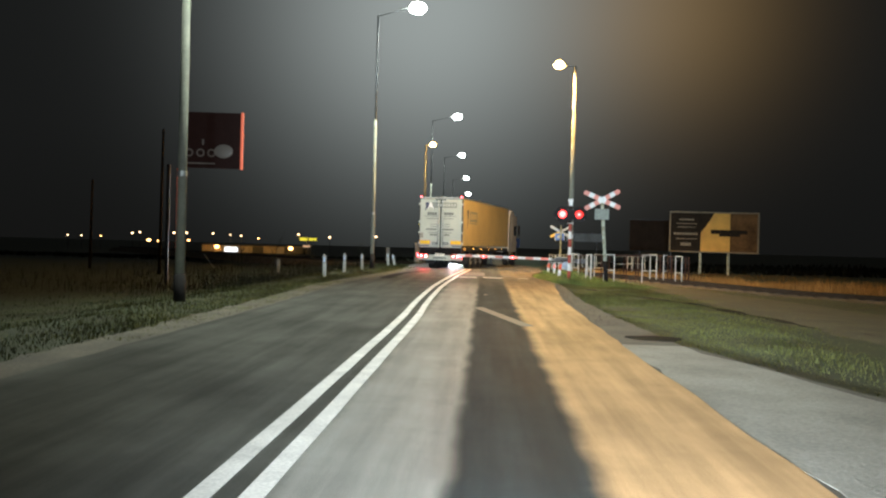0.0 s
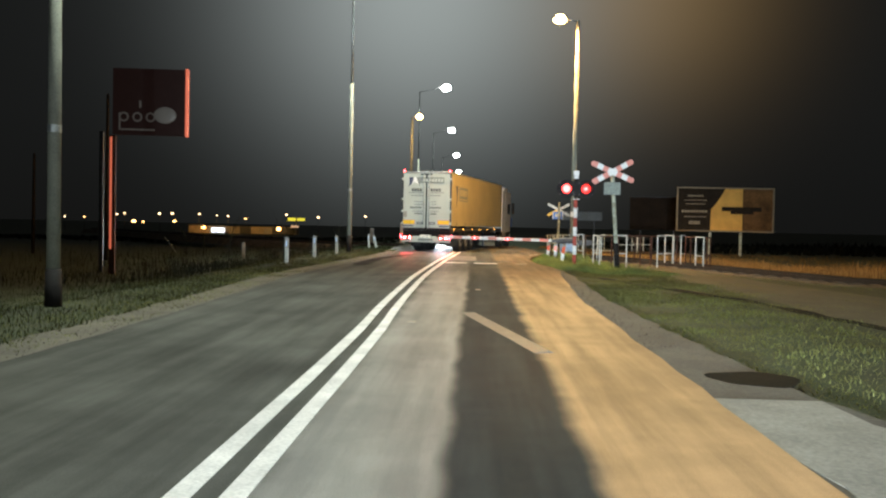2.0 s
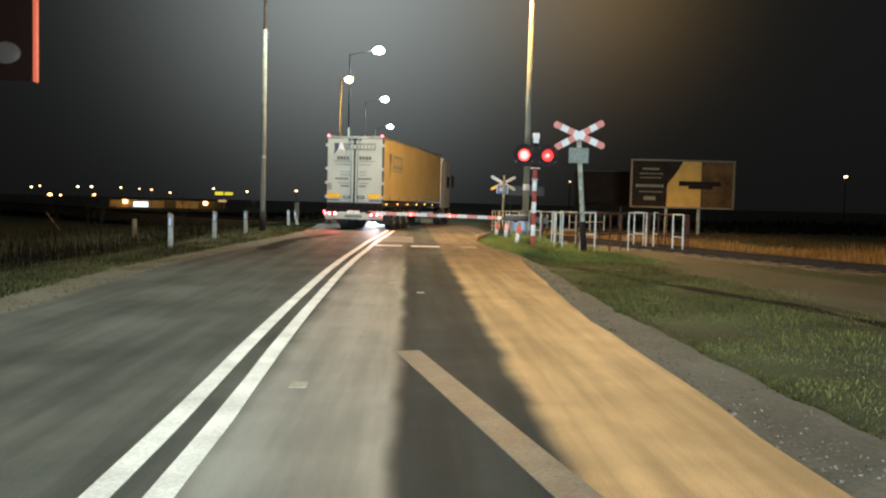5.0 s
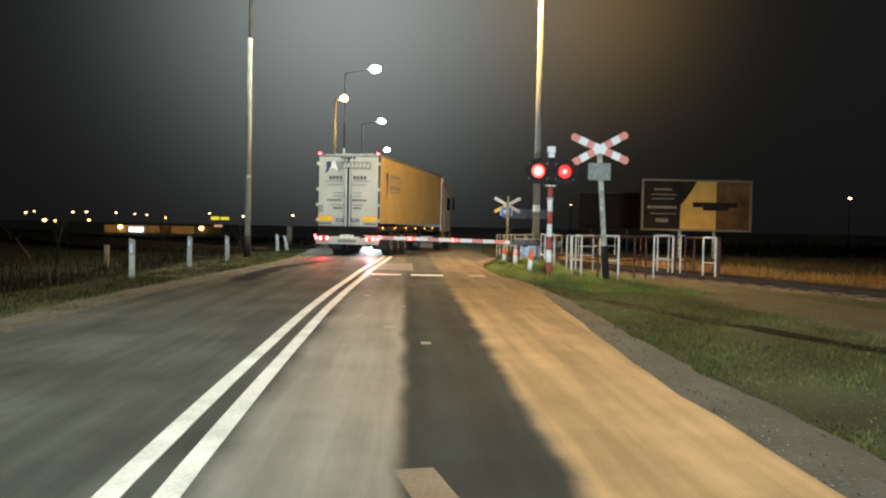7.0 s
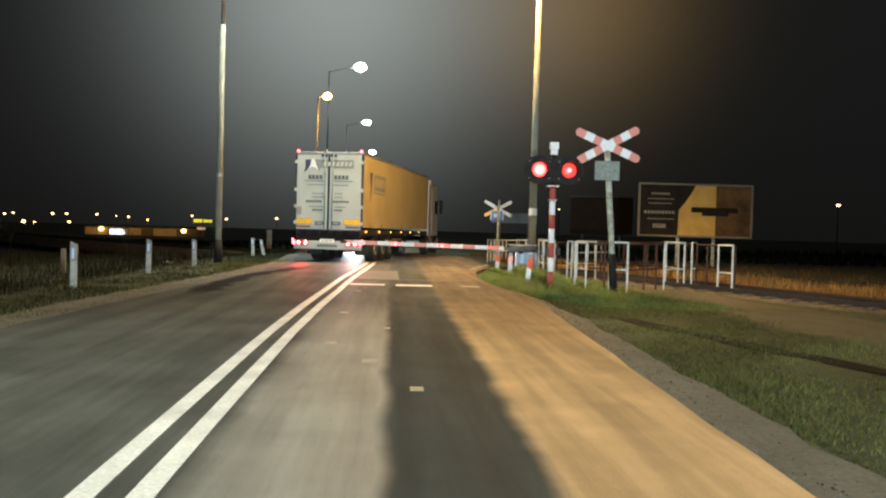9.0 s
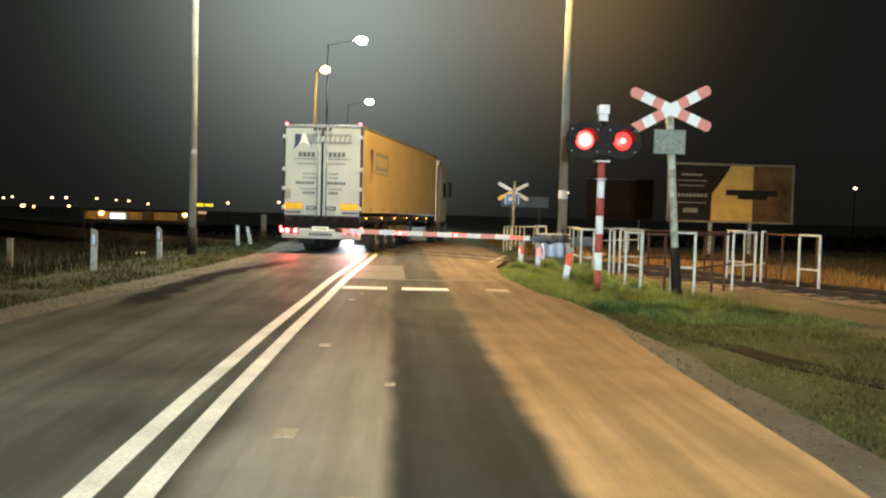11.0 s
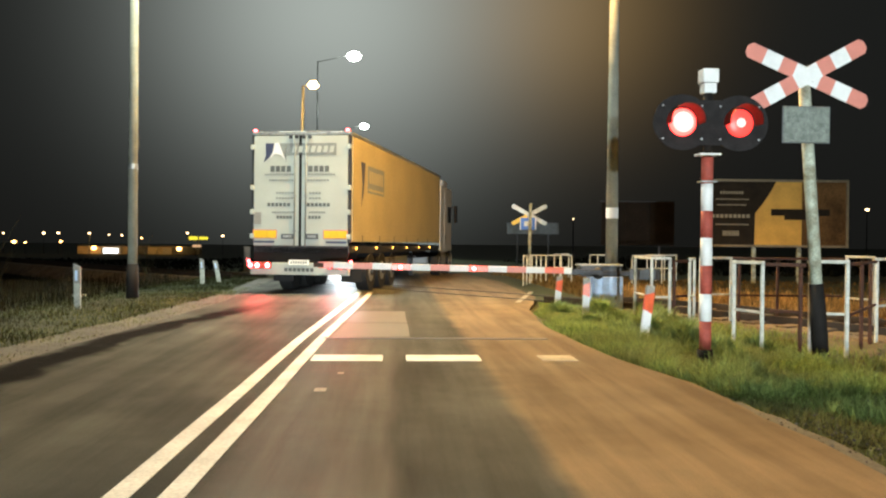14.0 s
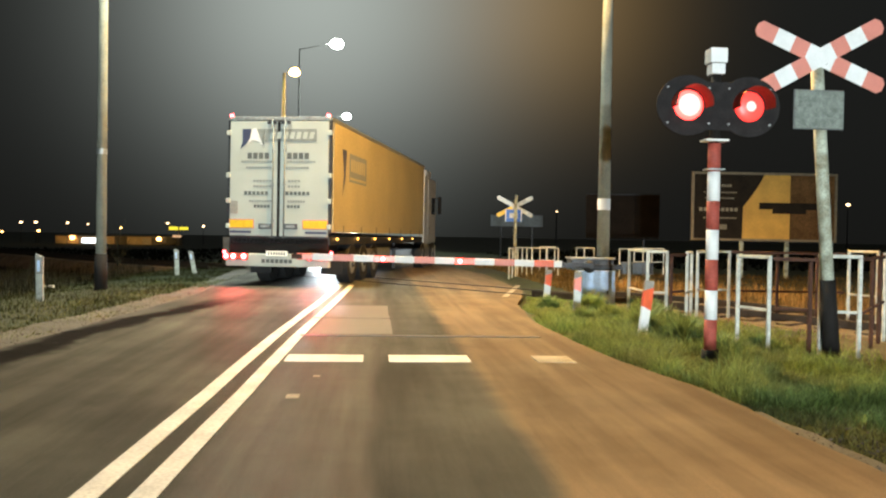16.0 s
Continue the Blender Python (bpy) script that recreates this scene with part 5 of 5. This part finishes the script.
def warehouse():
    x0, x1, y = -121.2, -76.0, FAR
    w = x1 - x0
    s = thing("warehouse", ((x0 + x1) / 2, y + 8, DEEP), "low warehouse with a lamp-lit wall across the fields", "building")
    part("wall", box(0, 0, 1.5, w, 10, 3.0, 0.0), M_WALL, s)
    part("roof", box(0, 0, 3.12, w + 0.6, 10.6, 0.24, 0.0), M_ROOF, s)
    # dark boxes added before the wall where its lit stretches break off
    for dark_x, dark_w in ((-96.85, 4.7), (-80.7, 9.4)):
        part("dark_section", box(dark_x - (x0 + x1) / 2, -5.1, 1.45, dark_w, 0.3, 2.9, 0.02), M_ROOF, s, "dark box over an unlit stretch of wall")
    for post_x in (-117.0, -112.2, -104.6, -101.5, -91.0, -87.9):
        part("wall_post", box(post_x - (x0 + x1) / 2, -5.06, 1.5, 0.25, 0.12, 2.96, 0), M_CONC, s)
    for i in (2, 8):
        part("gate", box(-w / 2 + (i + 1) * w / 12, -5.04, 1.3, 3.0, 0.06, 2.5, 0), M_CONC, s)
    for lamp_x in (-114.6, -82.4):
        lx = lamp_x - (x0 + x1) / 2
        bm = bmesh.new()
        bmesh.ops.create_icosphere(bm, subdivisions=2, radius=1.0, matrix=Matrix.Translation((lx, -5.9, 2.3)) @ Matrix.Diagonal((1, 0.6, 0.8, 1)))
        part("wall_lamp", bm, G_TOWN, s, "bright orange wall lamp", True)
        part("lamp_bracket", box(lx, -5.35, 2.3, 0.1, 0.6, 0.1, 0), M_STEEL, s)
    lx = -108.45 - (x0 + x1) / 2
    part("lit_sign", box(lx, -5.5, 1.3, 5.6, 0.2, 1.9, 0.03), G_SIGNW, s, "lit white sign")
    return s


warehouse()
s = thing("lit_sign", (-74.1, FAR - 2, DEEP), "yellow lit sign above a forecourt", "sign")
part("panel", box(-1.9, 0, 6.5, 3.3, 0.3, 1.3, 0.04), G_SIGNY, s)
part("panel", box(1.9, 0, 6.5, 3.3, 0.3, 1.1, 0.04), G_SIGNY, s)
part("post", box(0, 0.2, 3.2, 0.5, 0.3, 6.4, 0.02), M_CONC, s)
part("canopy_front", box(-0.6, 0, 3.5, 3.2, 0.3, 0.9, 0.04), G_FORE, s, "pale lit canopy front")
# spots added out before the wall; the middle one has no wall lamp
for lx in (-114.6, -98.0, -82.4):
    spot("warehouse_wall_wash", (lx, FAR - 6, 0.5), (lx, FAR + 5, -3.0), 1500, SODIUM, 150, 0.6, 0.3)


# ---- plants ----
def blades(name, n, place, hmin, hmax, wide, material, label, category, seed, bend=0.35):
    """Loose grass: one thin leaf after another, each with a bent tip."""
    rng = np.random.default_rng(seed)
    verts, faces = [], []
    k = 0
    while k < n:
        x, y, scale = place(rng)
        if scale <= 0:
            continue
        z = ground_z(x, y) - 0.02
        h, a = rng.uniform(hmin, hmax) * scale, rng.uniform(0, 6.283)
        w, b = wide * rng.uniform(0.6, 1.4), h * bend * rng.uniform(0.2, 1.6)
        ca, sa = math.cos(a), math.sin(a)
        i = len(verts)
        verts += [(x - w * sa, y + w * ca, z), (x + w * sa, y - w * ca, z), (x + w * 0.7 * sa + b * 0.35 * ca, y - w * 0.7 * ca + b * 0.35 * sa, z + h * 0.6),
                  (x - w * 0.7 * sa + b * 0.35 * ca, y + w * 0.7 * ca + b * 0.35 * sa, z + h * 0.6), (x + b * ca, y + b * sa, z + h)]
        faces += [(i, i + 1, i + 2, i + 3), (i + 3, i + 2, i + 4)]
        k += 1
    me = bpy.data.meshes.new(name)
    me.from_pydata(verts, [], faces)
    me.materials.append(material)
    return tagged(new(name, me), label, category, "", "stuff")


def clump(x, y, f=0.8):
    return 0.5 + 0.9 * noise.noise((x * f, y * f, 7.0))


def near_verge(rng):
    y = rng.uniform(27.5, 41.5)
    edge = road_right(y) + lerp(y, [(27, 1.5), (28.3, 0.8), (29.4, 0.2), (31, 0.06), (38, 0.12), (41, 0.1)])
    x = edge + abs(rng.normal(0, 1.5))
    if x > 7.0:
        return 0, 0, 0
    s = (31.9 - y) / 1.7
    bare = -0.2 < s < 1.0 and abs(x - 3.9 + 0.62 * s) < 0.26
    short = 0.3 if bare else 0.2 if math.hypot(x - 3.88, (y - 31.3) * 0.6) < 0.5 else 1.0
    if math.hypot(x - 3.78, (y - 33.7) * 0.6) < 0.4 or math.hypot(x - 5.45, (y - 31.7) * 0.6) < 0.4:
        short = 0.35
    return x, y, max(0.0, 0.35 + 0.8 * clump(x, y, 1.3)) * (0.5 if x < edge + 0.12 else 1.15) * lerp(y, [(28, 0.7), (31, 1.0), (33.5, 0.95), (35, 0.75), (38, 0.6)]) * lerp(x, [(3.6, 1.1), (5.5, 0.75)]) * short


def right_field(rng):
    y = 34 - abs(rng.normal(0, 15))
    x = 2.55 + 0.25 * rng.random() + rng.exponential(3.2)
    if 8.0 < x + rng.normal(0, 0.5) and rng.random() < 0.65:
        return 0, 0, 0
    inpath = 6.1 < x + rng.normal(0, 0.25) < 9.0
    if y < -6 or x > 26 or (inpath and rng.random() < 0.6) or x < 2:
        return 0, 0, 0
    if x < lerp(y, [(-20, 5.6), (0.7, 5.0), (4, 4.0), (7.6, 3.1), (11.8, 2.9), (17, 2.8), (20, 2.85), (24.4, 3.0), (28.5, 2.8)]) + 0.12 - abs(rng.normal(0, 0.42)):
        return 0, 0, 0
    return x, y, 0.35 + 0.75 * max(0, clump(x, y, 0.7))


def left_field(rng):
    y = rng.uniform(-4, 62)
    x = road_left(y) - lerp(y, [(0, 0.6), (20, 0.65), (30, 0.75), (42, 0.5), (50, 0.6)]) - rng.exponential(3.0)
    if x < -24:
        return 0, 0, 0
    return x, y, 0.3 + 0.9 * max(0, clump(x, y, 0.7))


def left_edge(rng):
    y = rng.uniform(6, 46)
    x = road_left(y) - 0.15 - abs(rng.normal(0, 0.95))
    return x, y, 0.3 + 0.7 * max(0, clump(x, y, 0.9))


def dry_strip(rng):
    s, o = rng.uniform(-42, 9), rng.uniform(1.9, 9)
    x, y, _ = along(s, o, 0)
    if x < 5.6:
        return 0, 0, 0
    return x, y, lerp(s, [(-12, 1.0), (-3, 0.55)]) * (0.3 + 0.9 * max(0, clump(x, y, 0.4)))


def beyond_track(rng):
    y = rng.uniform(38, 64)
    x = 5.0 + rng.exponential(5.5)
    if x > 26 or (Vector((x, y, 0)) - TRACK_AT).dot(TRACK_SIDE) < 1.7:
        return 0, 0, 0
    return x, y, 0.4 + 0.8 * max(0, clump(x, y, 0.6))


blades("grass_verge", 90000, near_verge, 0.06, 0.26, 0.0055, M_GRASS, "lush green grass round the crossing signal", "grass", 1, 0.95)
blades("grass_field", 125000, right_field, 0.03, 0.10, 0.0065, M_TRAMPLED, "short trampled grass beside the footpath", "grass", 2, 0.9)
blades("grass_field", 60000, left_field, 0.04, 0.15, 0.007, M_WEED, "short dark grass along the oncoming lane", "grass", 3, 0.8)
blades("grass_edge", 26000, left_edge, 0.03, 0.11, 0.006, M_TRAMPLED, "thin trampled grass at the edge of the oncoming lane", "grass", 9, 0.9)
blades("dry_grass", 38000, dry_strip, 0.25, 0.8, 0.012, M_DRY, "tall dry orange-brown grass along the track", "grass", 4, 0.25)
blades("rough_grass", 22000, beyond_track, 0.06, 0.28, 0.014, M_STRAW, "rough straw-coloured grass beyond the track", "grass", 5)


def weed_patch(rng):
    x0, y0, r, f = ((3.75, 34.7, 0.45, 0.7), (4.1, 36.3, 0.55, 0.75), (4.9, 36.9, 0.5, 0.95), (3.5, 35.9, 0.3, 0.7), (3.4, 38.1, 0.3, 0.8), (5.0, 32.7, 0.35, 0.6), (4.6, 33.9, 0.4, 0.7), (4.3, 33.5, 0.45, 1.0), (3.45, 34.2, 0.35, 0.6), (3.9, 33.9, 0.4, 1.2), (4.4, 35.2, 0.45, 1.1), (4.15, 37.9, 0.4, 1.0), (4.1, 33.0, 0.45, 1.15), (3.35, 33.5, 0.3, 0.7), (4.35, 32.4, 0.35, 0.7))[rng.integers(15)]
    a, q = rng.uniform(0, 6.283), r * abs(rng.normal(0, 0.75))
    return x0 + q * math.cos(a), y0 + q * math.sin(a), f * max(0.25, 1.0 - q / r * 0.6)


blades("weeds", 36000, weed_patch, 0.10, 0.48, 0.013, M_HERB, "leafy green weeds between the delineators and the barrier cabinet", "weeds", 8, 0.65)


def ditch_weeds(rng):
    y = rng.uniform(22, 62)
    x = -7.4 - rng.exponential(4.0)
    if x < -26:
        return 0, 0, 0
    return x, y, max(0.0, clump(x, y, 0.45)) * 1.1


blades("tall_weeds", 9000, ditch_weeds, 0.15, 0.75, 0.008, M_SHRUB, "tall dark dead weeds in the ditch below the verge", "weeds", 14, 0.4)


def bare_sapling(x, y, h, seed):
    """A thin leafless stem with a few forking twigs."""
    rng = random.Random(seed)
    t = thing("sapling", (x, y, ground_z(x, y) - 0.05), "thin leafless dark sapling in the roadside ditch", "sapling", 0, "ditch saplings")
    lean, bend = rng.uniform(-0.12, 0.12), rng.uniform(-0.15, 0.15)
    at = lambda f: Vector((h * (lean * f + bend * f * f), h * 0.06 * f * f, h * f))
    bm = bmesh.new()
    for i in range(6):
        rod(at(i / 6), at((i + 1) / 6), 0.022 * (1 - i / 8), 0.022 * (1 - (i + 1) / 8), 7, bm)
    part("stem", bm, M_SHRUB, t, "", True)
    for i in range(11):
        f, a, l = rng.uniform(0.3, 0.95), rng.uniform(0, 6.283), rng.uniform(0.22, 0.6)
        p = at(f)
        q = p + Vector((math.cos(a) * 0.5, math.sin(a) * 0.5, 0.85)) * l
        r = q + Vector((math.cos(a + 0.7) * 0.4, math.sin(a + 0.7) * 0.4, 0.7)) * l * 0.5
        bm = rod(p, q, 0.008, 0.005, 5)
        rod(q, r, 0.005, 0.002, 5, bm)
        rod(q, q * 2 - p + Vector((0, 0, 0.05)), 0.004, 0.002, 5, bm)
        part("twig", bm, M_SHRUB, t)
    return t


for i, (x, y, h) in enumerate(((-8.73, 31.0, 1.5), (-9.3, 42.5, 1.8), (-15.8, 50.0, 1.9), (-11.8, 35.5, 1.3), (-7.3, 47.5, 1.4), (-13.5, 43.0, 1.5))):
    bare_sapling(x, y, h, 40 + i)
stick = thing("leaning_stick", (-16.9, 48.0, -0.75), "pale thin stick leaning in the ditch", "stick")
part("shaft", rod((0.35, 0, 0.0), (-0.50, 0.1, 1.05), 0.03, 0.026, 8), M_OLDWHITE, stick)
part("tip", rod((-0.50, 0.1, 1.05), (-0.53, 0.1, 1.09), 0.03, 0.012, 8), M_WHITE, stick, "white painted tip")
concrete_post(-10.92, 41.0, 0.88, 0.16, "short pale post in the roadside ditch")


def shrub_band(rng):
    y = rng.uniform(85, 140)
    x = rng.uniform(-110, -9)
    return x, y, 0.45 + 1.1 * max(0, noise.noise((x * 0.12, 0.05 * y, 2)) + 0.3)


def shrub_right(rng):
    y = rng.uniform(80, 130)
    x = rng.uniform(14, 110)
    return x, y, 0.5 + 1.2 * max(0, noise.noise((x * 0.1, 0.05 * y, 5)) + 0.3)


blades("hedge", 9000, shrub_band, 0.2, 0.5, 0.12, M_SHRUB, "dark low shrubs across the field", "shrubs", 6, 0.5)
blades("hedge", 7000, shrub_right, 0.3, 0.8, 0.14, M_SHRUB, "dark low shrubs beyond the track", "shrubs", 7, 0.5)


def loose_stones(name, n, place, material, label, seed):
    """Small uneven stones, each a squashed eight-sided pebble."""
    rng = np.random.default_rng(seed)
    verts, faces = [], []
    for _ in range(n):
        x, y, z = place(rng)
        r, i = 0.004 + 0.013 * rng.random() ** 3, len(verts)
        a = rng.uniform(0, 6.283)
        ca, sa = r * math.cos(a), r * math.sin(a)
        q = rng.uniform(0.7, 1.3, 6)
        verts += [(x + ca * q[0], y + sa * q[0], z), (x - sa * q[1], y + ca * q[1], z), (x - ca * q[2], y - sa * q[2], z), (x + sa * q[3], y - ca * q[3], z), (x, y, z + r * 0.6 * q[4]), (x, y, z - r * 0.6)]
        for k in range(4):
            faces += [(i + k, i + (k + 1) % 4, i + 4), (i + (k + 1) % 4, i + k, i + 5)]
    me = bpy.data.meshes.new(name)
    me.from_pydata(verts, [], faces)
    me.materials.append(material)
    return tagged(new(name, me), label, "stones", "", "stuff")


loose_stones("loose_stones", 2600, lambda g: (lambda y: (road_right(y) + abs(g.normal(0, 0.35)) - 0.1, y, -0.016))(g.uniform(10.2, 28)), M_STONE, "small loose stones scattered on the gravel shoulder", 11)
loose_stones("loose_stones", 2600, lambda g: (lambda y: (road_left(y) - abs(g.normal(0, 0.3)) + 0.1, y, -0.016))(g.uniform(8, 48)), M_STONE, "small clods and stones on the earth shoulder", 12)


# ---- lamps added behind the drive's start, aimed down the lane for the moving car's headlights ----
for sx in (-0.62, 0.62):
    spot("headlight_stand_in", (0.45 + sx, -8.0, 0.68), (2.6 + sx, 32.0, 4.1), HEAD_W, XENON, 44, 1.0, 0.06)
